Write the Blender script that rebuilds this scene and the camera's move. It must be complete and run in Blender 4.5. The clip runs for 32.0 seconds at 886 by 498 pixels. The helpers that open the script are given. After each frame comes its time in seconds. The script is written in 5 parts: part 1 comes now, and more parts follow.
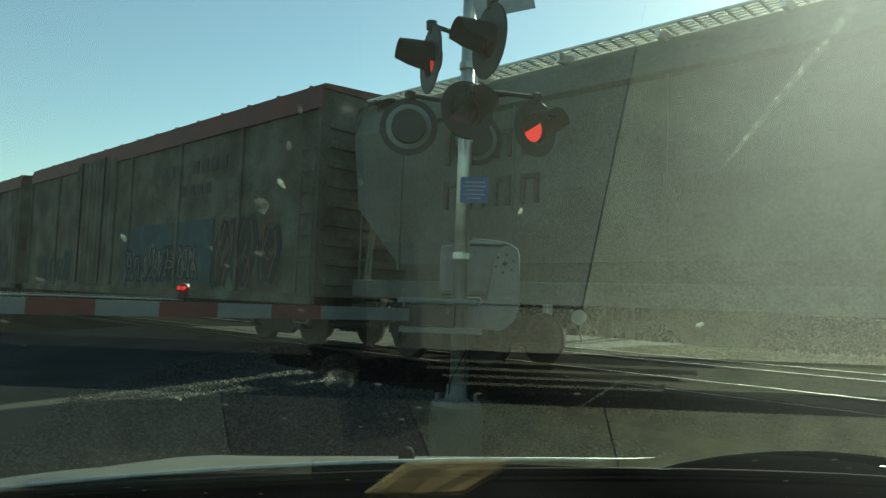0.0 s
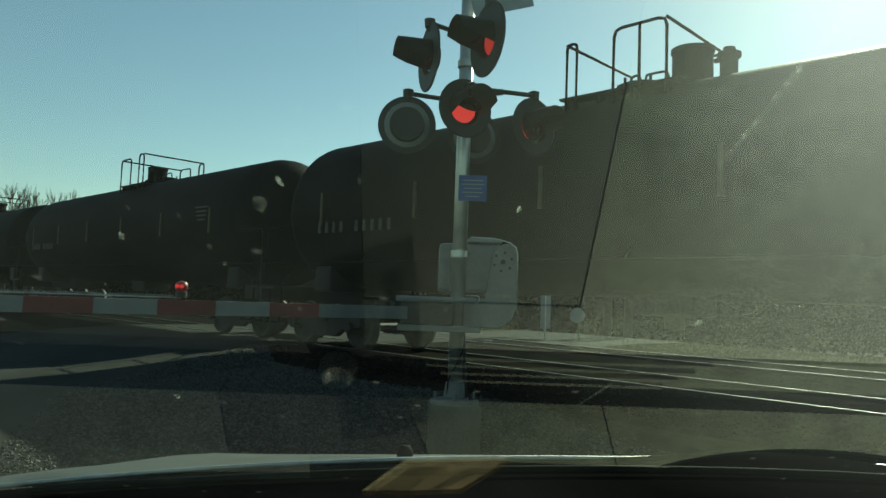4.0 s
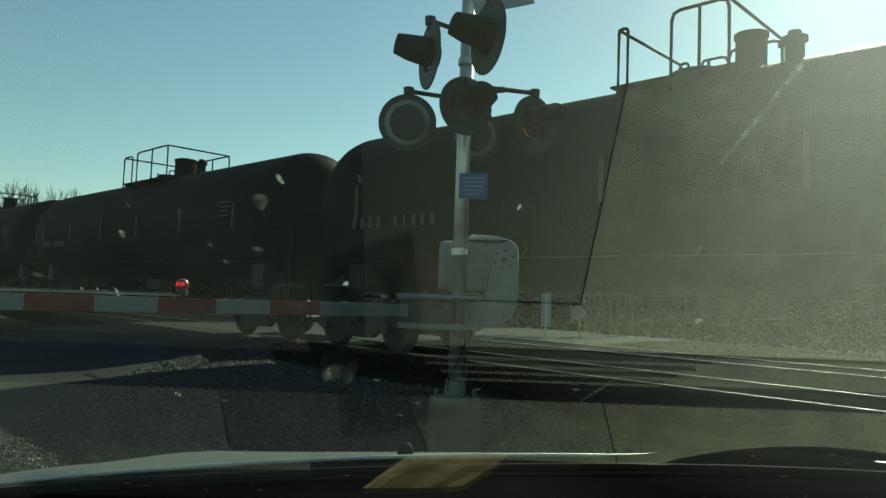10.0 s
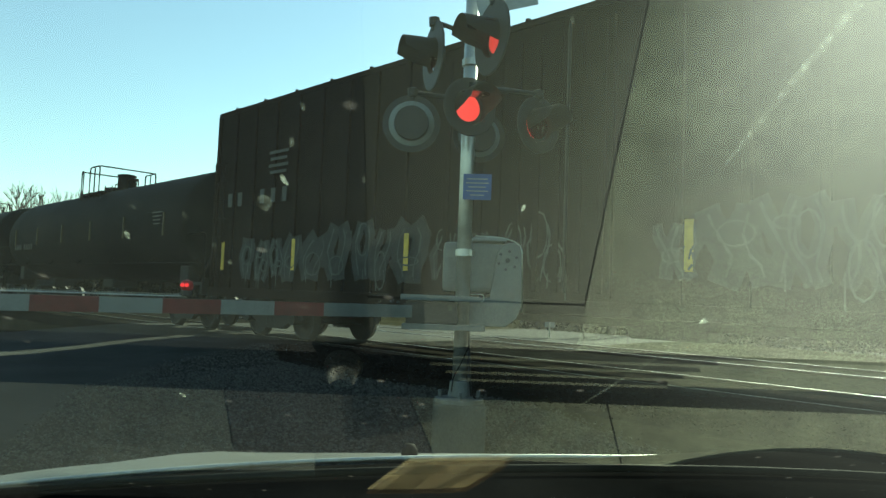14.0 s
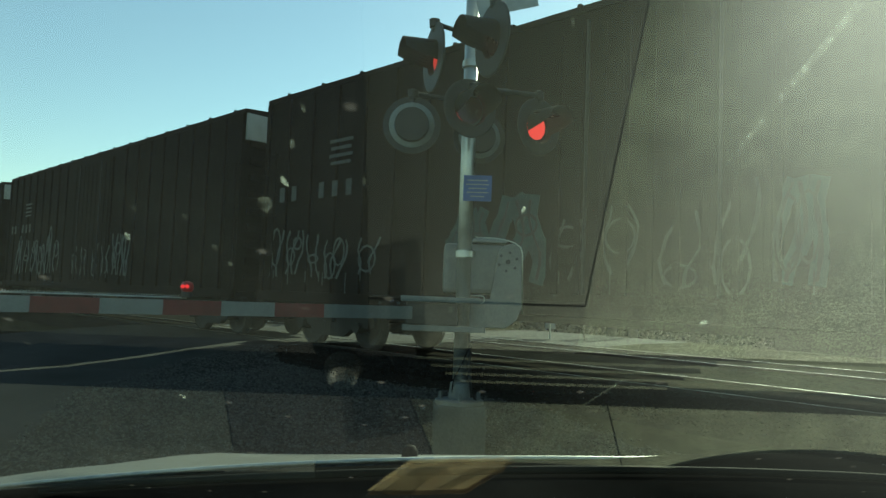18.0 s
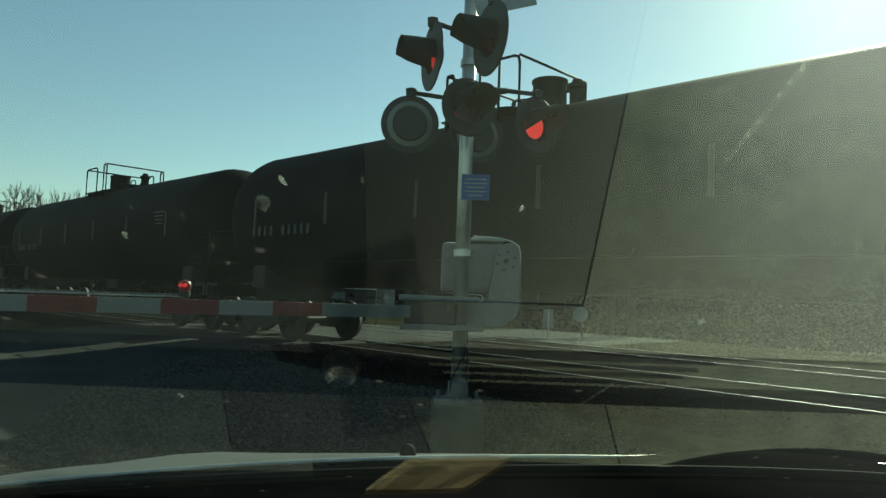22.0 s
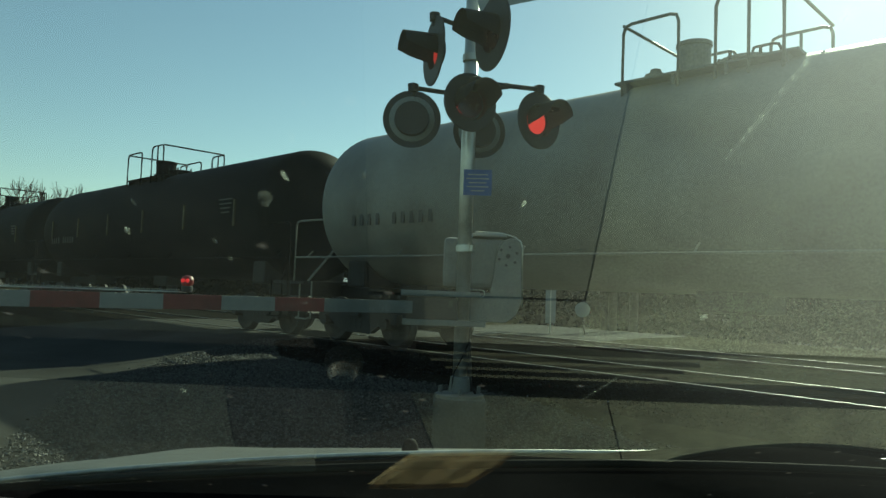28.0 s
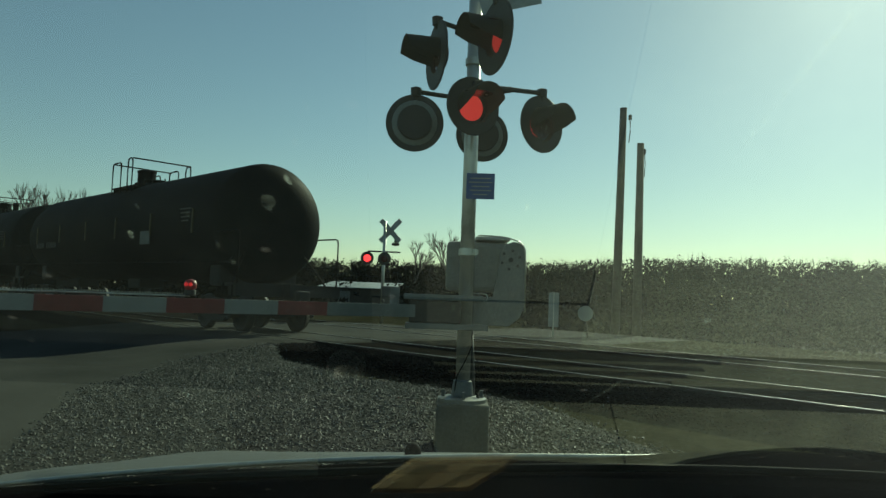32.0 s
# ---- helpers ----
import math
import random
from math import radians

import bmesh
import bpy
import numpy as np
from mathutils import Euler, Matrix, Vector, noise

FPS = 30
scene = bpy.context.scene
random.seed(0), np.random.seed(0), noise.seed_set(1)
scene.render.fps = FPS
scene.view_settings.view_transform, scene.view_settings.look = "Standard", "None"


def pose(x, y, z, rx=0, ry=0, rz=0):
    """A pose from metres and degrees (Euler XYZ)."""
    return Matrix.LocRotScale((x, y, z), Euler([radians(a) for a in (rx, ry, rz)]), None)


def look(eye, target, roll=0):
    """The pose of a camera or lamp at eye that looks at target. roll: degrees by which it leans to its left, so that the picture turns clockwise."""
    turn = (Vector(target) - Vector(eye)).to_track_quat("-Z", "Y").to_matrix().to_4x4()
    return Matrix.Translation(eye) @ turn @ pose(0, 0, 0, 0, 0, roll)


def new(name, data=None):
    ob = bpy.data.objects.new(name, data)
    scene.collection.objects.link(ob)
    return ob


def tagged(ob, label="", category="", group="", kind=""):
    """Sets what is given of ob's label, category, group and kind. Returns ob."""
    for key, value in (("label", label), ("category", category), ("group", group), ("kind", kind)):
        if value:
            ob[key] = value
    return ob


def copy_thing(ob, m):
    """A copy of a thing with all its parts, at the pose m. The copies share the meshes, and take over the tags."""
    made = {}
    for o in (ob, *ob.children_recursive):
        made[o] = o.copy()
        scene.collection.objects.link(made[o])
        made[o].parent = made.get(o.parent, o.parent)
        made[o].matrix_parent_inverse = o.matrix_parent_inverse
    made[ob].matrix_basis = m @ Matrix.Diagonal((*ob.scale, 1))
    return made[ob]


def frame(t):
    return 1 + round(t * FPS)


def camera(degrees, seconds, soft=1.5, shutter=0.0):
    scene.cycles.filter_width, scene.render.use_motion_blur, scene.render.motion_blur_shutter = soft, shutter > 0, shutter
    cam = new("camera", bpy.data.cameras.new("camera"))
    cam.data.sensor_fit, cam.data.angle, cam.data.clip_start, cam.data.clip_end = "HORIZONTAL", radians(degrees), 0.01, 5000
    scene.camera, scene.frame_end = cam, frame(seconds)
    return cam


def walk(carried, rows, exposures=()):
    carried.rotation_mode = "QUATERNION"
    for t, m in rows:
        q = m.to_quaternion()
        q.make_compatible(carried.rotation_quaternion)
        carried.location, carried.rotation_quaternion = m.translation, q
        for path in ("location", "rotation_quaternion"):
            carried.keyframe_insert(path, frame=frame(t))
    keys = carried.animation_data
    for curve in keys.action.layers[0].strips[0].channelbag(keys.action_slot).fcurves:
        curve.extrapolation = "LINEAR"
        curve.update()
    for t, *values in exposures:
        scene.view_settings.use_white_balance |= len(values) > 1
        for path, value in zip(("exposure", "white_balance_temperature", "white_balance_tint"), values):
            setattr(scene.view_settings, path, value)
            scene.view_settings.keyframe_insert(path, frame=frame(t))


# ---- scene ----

# ---------- camera: held in a parked car, almost still ----------
# rows: seconds, degrees turned to the right, degrees tilted up, from the resting pose
DRIFT = [(0, 0.48, 0.32), (0.5, 0.51, 0.24), (1, 0.48, 0.30), (1.5, 0.47, 0.33), (2, 0.48, 0.26), (2.5, 0.51, 0.14), 
        (3, 0.55, 0.14), (3.5, 0.61, 0.20), (5.5, 0.65, 0.08), (6, 0.64, 0.18), (6.5, 0.51, 0.17), (7, 0.53, 0.14), 
        (7.5, 0.56, 0.15), (8, 0.56, 0.12), (8.5, 0.61, 0.14), (9, 0.65, 0.15), (9.5, 0.68, 0.14), (10, 0.59, 0.00), 
        (10.5, 0.56, -0.02), (11, 0.51, 0.03), (11.5, 0.42, 0.00), (12, 0.33, -0.08), (12.5, 0.30, 0.00), (13, 0.26, 0.06), 
        (13.5, 0.26, 0.14), (14, 0.26, 0.06), (14.5, 0.26, 0.03), (16.5, 0.33, 0.06), (17, 0.33, 0.15), (17.5, 0.27, 0.17), 
        (18, 0.23, 0.17), (18.5, 0.21, 0.14), (19, 0.23, 0.20), (19.5, 0.27, 0.23), (20, 0.27, 0.15), (20.5, 0.30, 0.14), 
        (21, 0.30, 0.15), (21.5, 0.36, 0.15), (22, 0.39, 0.09), (22.5, 0.42, 0.05), (23, 0.41, 0.09), (23.5, 0.47, 0.09), 
        (24, 0.44, 0.02), (24.5, 0.41, -0.05), (25, 0.42, -0.03), (25.5, 0.41, -0.05), (27.5, 0.33, -0.21), (28, 0.24, -0.29), 
        (28.5, 0.23, -0.27), (29, 0.23, -0.18), (29.5, 0.27, -0.15), (30, 0.27, -0.18), (30.5, 0.21, -0.24), (31, 0.17, -0.17), 
        (31.5, 0.18, -0.14), (32, -0.00, 0.00),]
EYE = (0.0, 0.0, 1.06)          # the rail heads lie at z = 0, the tracks run along x
HEAD, PITCH, ROLL = 44.765, 3.663, 2.169


def camera_pose(right, up):
    h, p = radians(HEAD - right), radians(PITCH + up)
    way = Vector((-math.sin(h) * math.cos(p), math.cos(h) * math.cos(p), math.sin(p)))
    return look(EYE, Vector(EYE) + way, ROLL)


# the phone's own exposure: brighter before the tall dark boxcars
EXPOSURE = [(0.0, 1.34), (1.0, 1.14), (2.0, 0.81), (3.0, 0.99), (6.0, 0.99), (9.0, 0.99), (12.5, 0.94), (13.0, 1.01), (14.0, 1.91), (17.0, 1.61), (18.0, 1.56), (19.0, 1.34), (20.0, 0.66), (21.0, 0.99), (24.0, 1.04), (29.0, 1.01), (30.0, 1.07), (31.0, 1.17), (32.0, 0.49)]
cam = camera(63.76, 32.0, soft=1.45)
walk(cam, [(t, camera_pose(r, u)) for t, r, u in DRIFT], exposures=EXPOSURE)

# ---------- sky and sun ----------
SUN_EL, SUN_AZ = 31.0, -14.0     # degrees; azimuth from +y towards +x
world = bpy.data.worlds.new("sky")
scene.world = world
world.use_nodes = True
wn, wl = world.node_tree.nodes, world.node_tree.links
sky = wn.new("ShaderNodeTexSky")
sky.sky_type, sky.sun_disc = "NISHITA", False
sky.sun_elevation, sky.sun_rotation = radians(SUN_EL), radians(SUN_AZ)
sky.air_density, sky.dust_density, sky.ozone_density = 1.0, 0.25, 0.8
wn["Background"].inputs["Strength"].default_value = 0.068
wl.new(sky.outputs[0], wn["Background"].inputs["Color"])

sun_way = Vector((math.sin(radians(SUN_AZ)) * math.cos(radians(SUN_EL)), math.cos(radians(SUN_AZ)) * math.cos(radians(SUN_EL)), math.sin(radians(SUN_EL))))
sun = new("sun", bpy.data.lights.new("sun", "SUN"))
sun.data.energy, sun.data.angle, sun.data.color = 4.9, radians(0.53), (1.0, 0.93, 0.8)
sun.matrix_world = look(sun_way * 300, (0, 0, 0))


# ---------- materials ----------
def mat(name, color, rough=0.7, metal=0.0, scale=6.0, vary=0.25, bump=0.0, grain=60.0, dirt=None, dirt_amount=0.5, spec=0.5):
    """A painted or raw surface: base colour with broad stains and fine grain, roughness that follows them, and fine relief."""
    m = bpy.data.materials.new(name)
    m.use_nodes = True
    n, l = m.node_tree.nodes, m.node_tree.links
    b = n["Principled BSDF"]
    co = n.new("ShaderNodeTexCoord")
    big, fine = n.new("ShaderNodeTexNoise"), n.new("ShaderNodeTexNoise")
    big.inputs["Scale"].default_value, big.inputs["Detail"].default_value = scale, 6
    fine.inputs["Scale"].default_value, fine.inputs["Detail"].default_value = grain, 4
    for x in (big, fine):
        l.new(co.outputs["Object"], x.inputs["Vector"])
    ramp = n.new("ShaderNodeValToRGB")
    ramp.color_ramp.elements[0].position, ramp.color_ramp.elements[1].position = 0.3, 0.7
    lo = [c * (1 - vary) for c in color]
    hi = [min(1, c * (1 + vary)) for c in color]
    if dirt:
        lo = [a * (1 - dirt_amount) + d * dirt_amount for a, d in zip(color, dirt)]
    ramp.color_ramp.elements[0].color, ramp.color_ramp.elements[1].color = (*lo, 1), (*hi, 1)
    l.new(big.outputs[0], ramp.inputs[0])
    mix = n.new("ShaderNodeMixRGB")
    mix.blend_type = "OVERLAY"
    mix.inputs[0].default_value = min(0.6, vary + 0.15)
    l.new(ramp.outputs[0], mix.inputs[1])
    l.new(fine.outputs[0], mix.inputs[2])
    l.new(mix.outputs[0], b.inputs["Base Color"])
    rr = n.new("ShaderNodeMapRange")
    rr.inputs["To Min"].default_value, rr.inputs["To Max"].default_value = max(0.05, rough - 0.12), min(1, rough + 0.12)
    l.new(big.outputs[0], rr.inputs[0])
    l.new(rr.outputs[0], b.inputs["Roughness"])
    b.inputs["Metallic"].default_value = metal
    b.inputs["Specular IOR Level"].default_value = spec
    if bump:
        bp = n.new("ShaderNodeBump")
        bp.inputs["Strength"].default_value, bp.inputs["Distance"].default_value = 1.0, bump
        l.new(fine.outputs[0], bp.inputs["Height"])
        l.new(bp.outputs[0], b.inputs["Normal"])
    return m


def glow(name, color, strength):
    m = bpy.data.materials.new(name)
    m.use_nodes = True
    b = m.node_tree.nodes["Principled BSDF"]
    b.inputs["Base Color"].default_value = (*[c * 0.4 for c in color], 1)
    b.inputs["Emission Color"].default_value, b.inputs["Emission Strength"].default_value = (*color, 1), strength
    return m


M_TANK = mat("black_tank_paint", (0.006, 0.0072, 0.0075), 0.6, 0, 0.7, 0.4, 0.002, 25, dirt=(0.011, 0.0115, 0.011), dirt_amount=0.4, spec=0.015)
M_TANKGREY = mat("grey_tank_paint", (0.20, 0.20, 0.18), 0.5, 0, 0.8, 0.2, 0.002, 25, dirt=(0.10, 0.085, 0.07), dirt_amount=0.6, spec=0.25)
M_TRUCK = mat("grimy_cast_steel", (0.016, 0.015, 0.014), 0.75, 0.1, 3, 0.4, 0.003, 40)
M_WHEEL = mat("wheel_steel", (0.022, 0.02, 0.018), 0.8, 0.1, 5, 0.4, 0.001, 40)
M_HOPPER = mat("weathered_grey_hopper_paint", (0.115, 0.12, 0.105), 0.75, 0, 0.8, 0.25, 0.002, 25, dirt=(0.07, 0.066, 0.055), dirt_amount=0.6, spec=0.08)
M_BOXOLD = mat("weathered_white_boxcar_paint", (0.125, 0.12, 0.095), 0.8, 0, 1.2, 0.35, 0.003, 25, dirt=(0.06, 0.043, 0.03), dirt_amount=0.7, spec=0.05)
M_BOXRED = mat("faded_red_paint", (0.15, 0.04, 0.03), 0.65, 0, 1.5, 0.3, 0.002, 25)
M_BOXBROWN = mat("oxide_brown_boxcar_paint", (0.014, 0.0088, 0.0068), 0.8, 0, 1.0, 0.35, 0.003, 25, dirt=(0.02, 0.0145, 0.012), dirt_amount=0.6, spec=0.05)
M_GALV = mat("galvanised_steel", (0.55, 0.545, 0.50), 0.42, 0.85, 8, 0.2, 0.001, 90)
M_WHITE = mat("white_paint", (0.33, 0.325, 0.30), 0.6, 0, 5, 0.12, 0.001, 60)
M_YELLOW = mat("yellow_reflective_tape", (0.65, 0.42, 0.05), 0.5, 0, 9, 0.2)
M_BLACKP = mat("matt_black_paint", (0.018, 0.018, 0.018), 0.6, 0, 10, 0.3, 0.0008, 70)
M_RAIL = mat("worn_rail_steel", (0.3, 0.29, 0.275), 0.34, 0.95, 4, 0.2, 0.0004, 50)
M_RAILRUST = mat("rusty_rail_side", (0.02, 0.014, 0.01), 0.95, 0, 6, 0.4, 0.002, 60)
M_TIE = mat("creosoted_wood", (0.014, 0.012, 0.01), 0.95, 0, 3, 0.4, 0.004, 30, spec=0.0)
M_BALLAST = mat("grey_ballast_stone", (0.011, 0.0108, 0.0098), 0.95, 0, 2, 0.35, 0.01, 22, spec=0.0)
# gravel bed: the shade between the loose stones is put into its colour
M_GRAVEL = mat("shade_dark_gravel_bed", (0.026, 0.0256, 0.0238), 0.92, 0, 2.5, 0.3, 0.02, 26, spec=0.05)
M_ASPHALT = mat("old_asphalt", (0.042, 0.042, 0.039), 0.92, 0, 0.6, 0.3, 0.004, 80, spec=0.02)
M_GROUND = mat("dry_winter_grass_and_dirt", (0.024, 0.023, 0.014), 0.95, 0, 0.5, 0.4, 0.03, 12, spec=0.0)
M_CONC = mat("rough_concrete", (0.095, 0.095, 0.088), 0.9, 0, 3, 0.2, 0.004, 40, spec=0.1)
M_BARK = mat("bark", (0.07, 0.055, 0.045), 0.95, 0, 4, 0.4)
M_WOODPOLE = mat("weathered_pole_wood", (0.055, 0.048, 0.04), 0.9, 0, 2, 0.35, 0.006, 30)
M_LAMPRED = glow("lit_red_signal", (1.0, 0.055, 0.055), 0.42)
M_FARRED = glow("lit_far_red_signal", (1.0, 0.04, 0.05), 2.1)
M_ARMRED = glow("lit_arm_lamp", (1.0, 0.02, 0.03), 0.42)
M_GLOBE = glow("lit_arm_globe", (0.3, 0.008, 0.01), 0.06)
M_UPPERRED = glow("lit_upper_signal", (1.0, 0.05, 0.05), 0.24)
M_LAMPBACK = mat("weathered_grey_lamp_back", (0.20, 0.215, 0.21), 0.6, 0, 5, 0.2, 0.001, 60)
M_LENS = mat("dark_red_lens", (0.05, 0.006, 0.006), 0.25, 0, 20, 0.2)
M_SIGNRED = mat("red_reflective_sheet", (0.15, 0.014, 0.014), 0.55, 0, 7, 0.2)
# the arm's white, darkened in colour for its shaded, backlit face
M_ARMWHITE = mat("shade_toned_white_sheet", (0.21, 0.212, 0.2), 0.6, 0, 5, 0.15, 0.0005, 60)
M_ARMBASE = mat("dull_aluminium_arm_socket", (0.14, 0.15, 0.145), 0.6, 0.2, 5, 0.2, 0.001, 60)
M_BLUE = mat("blue_sign_sheet", (0.02, 0.075, 0.25), 0.5, 0, 7, 0.15)
M_ALU = mat("bare_aluminium_sign_back", (0.30, 0.31, 0.31), 0.5, 0.4, 6, 0.15)
M_GREYPAINT = mat("grey_enamel_casting", (0.15, 0.155, 0.15), 0.5, 0.2, 5, 0.2, 0.001, 60)


# ---------- mesh helpers ----------
def bm_new():
    return bmesh.new()


def finish(name, bm, material, smooth=False):
    me = bpy.data.meshes.new(name)
    bmesh.ops.recalc_face_normals(bm, faces=bm.faces)
    if smooth:
        for f in bm.faces:
            f.smooth = True
    bm.to_mesh(me)
    bm.free()
    me.materials.append(material)
    return me


def part(name, bm, material, parent=None, label="", at=None, smooth=False):
    """Links a bmesh as one mesh object, under a thing or a part."""
    ob = new(name, finish(name, bm, material, smooth))
    ob.parent = parent
    if at is not None:
        ob.matrix_basis = at
    if label:
        ob["label"] = label
    return ob


def thing(name, label, category, at=None, group="", kind=""):
    ob = new(name)
    ob.empty_display_size = 0.2
    if at is not None:
        ob.matrix_basis = at
    return tagged(ob, label, category, group, kind)


def add_box(bm, x, y, z, sx, sy, sz, m=None, bevel=0.0):
    """A box centred on (x, y, z); bevel rounds its edges."""
    r = bmesh.ops.create_cube(bm, size=1.0, matrix=(m or Matrix()) @ Matrix.Translation((x, y, z)) @ Matrix.Diagonal((sx, sy, sz, 1)))
    if bevel:
        es = list({e for v in r["verts"] for e in v.link_edges})
        bmesh.ops.bevel(bm, geom=es, offset=bevel, segments=2, affect="EDGES", profile=0.6)
    return bm


def add_cyl(bm, a, b, r, r2=None, n=12, caps=True):
    """A cylinder or cone from a to b."""
    a, b = Vector(a), Vector(b)
    d = b - a
    m = Matrix.Translation((a + b) / 2) @ d.to_track_quat("Z", "Y").to_matrix().to_4x4()
    bmesh.ops.create_cone(bm, cap_ends=caps, segments=n, radius1=r, radius2=r if r2 is None else r2, depth=d.length, matrix=m)
    return bm


def add_tube(bm, pts, r, n=8):
    """A bent bar through the points, with its corners rounded."""
    pts = [Vector(p) for p in pts]
    path = [pts[0]]
    for i in range(1, len(pts) - 1):
        a, b, c = pts[i - 1], pts[i], pts[i + 1]
        k = min(0.12, (a - b).length * 0.4, (c - b).length * 0.4)
        p, q = b + (a - b).normalized() * k, b + (c - b).normalized() * k
        path += [p, (p + q) / 4 + b / 2, q]
    path.append(pts[-1])
    rings = []
    for i, p in enumerate(path):
        d = (path[min(i + 1, len(path) - 1)] - path[max(i - 1, 0)]).normalized()
        q = d.to_track_quat("Z", "Y")
        rings.append([bm.verts.new(p + q @ Vector((r * math.cos(2 * math.pi * k / n), r * math.sin(2 * math.pi * k / n), 0))) for k in range(n)])
    for u, v in zip(rings, rings[1:]):
        for k in range(n):
            bm.faces.new((u[k], u[(k + 1) % n], v[(k + 1) % n], v[k]))
    bm.faces.new(rings[0])
    bm.faces.new(rings[-1])
    return bm


def add_lathe(bm, profile, n=32, m=None, shut=True):
    """Turns a profile of (radius, height) round the local z axis."""
    m = m or Matrix()
    rings = []
    for r, z in profile:
        if r < 1e-5:
            rings.append([bm.verts.new(m @ Vector((0, 0, z)))])
        else:
            rings.append([bm.verts.new(m @ Vector((r * math.cos(2 * math.pi * k / n), r * math.sin(2 * math.pi * k / n), z))) for k in range(n)])
    for u, v in zip(rings, rings[1:]):
        for k in range(n):
            a, b, c, d = u[k % len(u)], u[(k + 1) % len(u)], v[(k + 1) % len(v)], v[k % len(v)]
            f = [a]
            for w in (b, c, d):
                if w not in f:
                    f.append(w)
            if len(f) > 2:
                bm.faces.new(f)
    if shut:
        for ring in (rings[0], rings[-1]):
            if len(ring) > 2:
                bm.faces.new(ring)
    return bm


def sweep(bm, section, length, x0=0.0):
    """Pushes a closed (y, z) outline along x."""
    a = [bm.verts.new((x0, y, z)) for y, z in section]
    b = [bm.verts.new((x0 + length, y, z)) for y, z in section]
    k = len(a)
    for i in range(k):
        bm.faces.new((a[i], a[(i + 1) % k], b[(i + 1) % k], b[i]))
    bm.faces.new(a)
    bm.faces.new(b)
    return bm


TURN_X = Matrix.Rotation(radians(90), 4, "Y")      # local z to world x


# ---------- ground, roads and tracks ----------
NEAR_RAIL, GAUGE, SPACING = 8.777, 1.512, 4.46
TRACKS = (NEAR_RAIL + GAUGE / 2, NEAR_RAIL + SPACING + GAUGE / 2)     # the middles of the two tracks
FLAT = -0.30


def ease(a, b, x):
    k = min(1.0, max(0.0, (x - a) / (b - a)))
    return k * k * (3 - 2 * k)


def dip(x, y):
    """The ground falls away towards the far road."""
    return 1.65 * ease(25.6, 40.0, y) * ease(-34.0, -28.0, x)


def land(x, y):
    """Height of the bare ground: a low bank carries the tracks."""
    bank = ease(4.2, 8.0, y) * (1 - ease(16.0, 20.0, y))
    return FLAT + 0.07 * bank + 0.03 * noise.noise((x * 0.15, y * 0.15, 0)) * (1 - bank) - dip(x, y)


def road_height(x, y):
    return FLAT + 0.015 + 0.275 * ease(3.6, 8.4, y) * (1 - ease(15.0, 21.0, y)) - dip(x, y)


def sheet(name, xs, ys, height, material, label, category, kind="structure"):
    verts = [(x, y, height(x, y)) for y in ys for x in xs]
    w = len(xs)
    faces = [(j * w + i, j * w + i + 1, (j + 1) * w + i + 1, (j + 1) * w + i) for j in range(len(ys) - 1) for i in range(w - 1)]
    me = bpy.data.meshes.new(name)
    me.from_pydata(verts, [], faces)
    me.materials.append(material)
    ob = tagged(new(name, me), label, category, kind=kind)
    me.shade_smooth()
    return ob


far = [-2500, -900, -400, -200, -110, -70, -50]
sheet("ground", far + [-40 + i for i in range(61)] + [30, 50, 100, 250, 700, 2500],
      far + [-40, -30, -20] + [-12 + 0.8 * i for i in range(48)] + [32, 40, 60, 90, 150, 300, 800, 2500], land, M_GROUND,
      "dry winter grass and bare dirt verge", "ground")


def kerb_line(y):
    """Right edge of the asphalt: the street turns in a curve on to the crossing."""
    pts = [(-9, 8), (0.6, 8), (0.61, -5.4), (1.7, -6.4), (3.2, -9.4), (5.3, -11.4), (7.6, -12.3), (60, -12.6)]
    for (a, u), (b, v) in zip(pts, pts[1:]):
        if y <= b:
            return u + (v - u) * (y - a) / (b - a)
    return -12.6


def asphalt():
    me = bpy.data.meshes.new("road")
    ys = [-9, -5, -2, 0.6, 0.61, 1, 1.7, 2.4, 3.2, 4, 5.3, 6.4, 7.6, 8.2, 8.75, 10.3, 13, 15, 16, 17, 18, 20, 22, 25.6, 32, 40, 60]
    verts, faces = [], []
    for y in ys:
        left, right = (-70 if y < 2.6 else -19.6), kerb_line(y)
        for i in range(9):
            x = left + (right - left) * i / 8
            verts.append((x, y, road_height(x, y)))
        verts.append((right + 0.7, y, land(right + 0.7, y) - 0.03))          # crumbled shoulder
    for j in range(len(ys) - 1):
        for i in range(9):
            faces.append((j * 10 + i, j * 10 + i + 1, j * 10 + i + 11, j * 10 + i + 10))
    me.from_pydata(verts, [], faces)
    me.materials.append(M_ASPHALT)
    return tagged(new("road", me), "worn grey asphalt street and railway crossing", "road", kind="structure")


asphalt()


sheet("far_road", [-260, -160, -90, -60, -45] + [-40 + i for i in range(21)] + [-10, 0, 10, 20, 30, 50, 100], [41.5, 43.0, 44.5], lambda x, y: FLAT + 0.06 - dip(x, y), M_BALLAST, "narrow asphalt road beyond the tracks", "road")


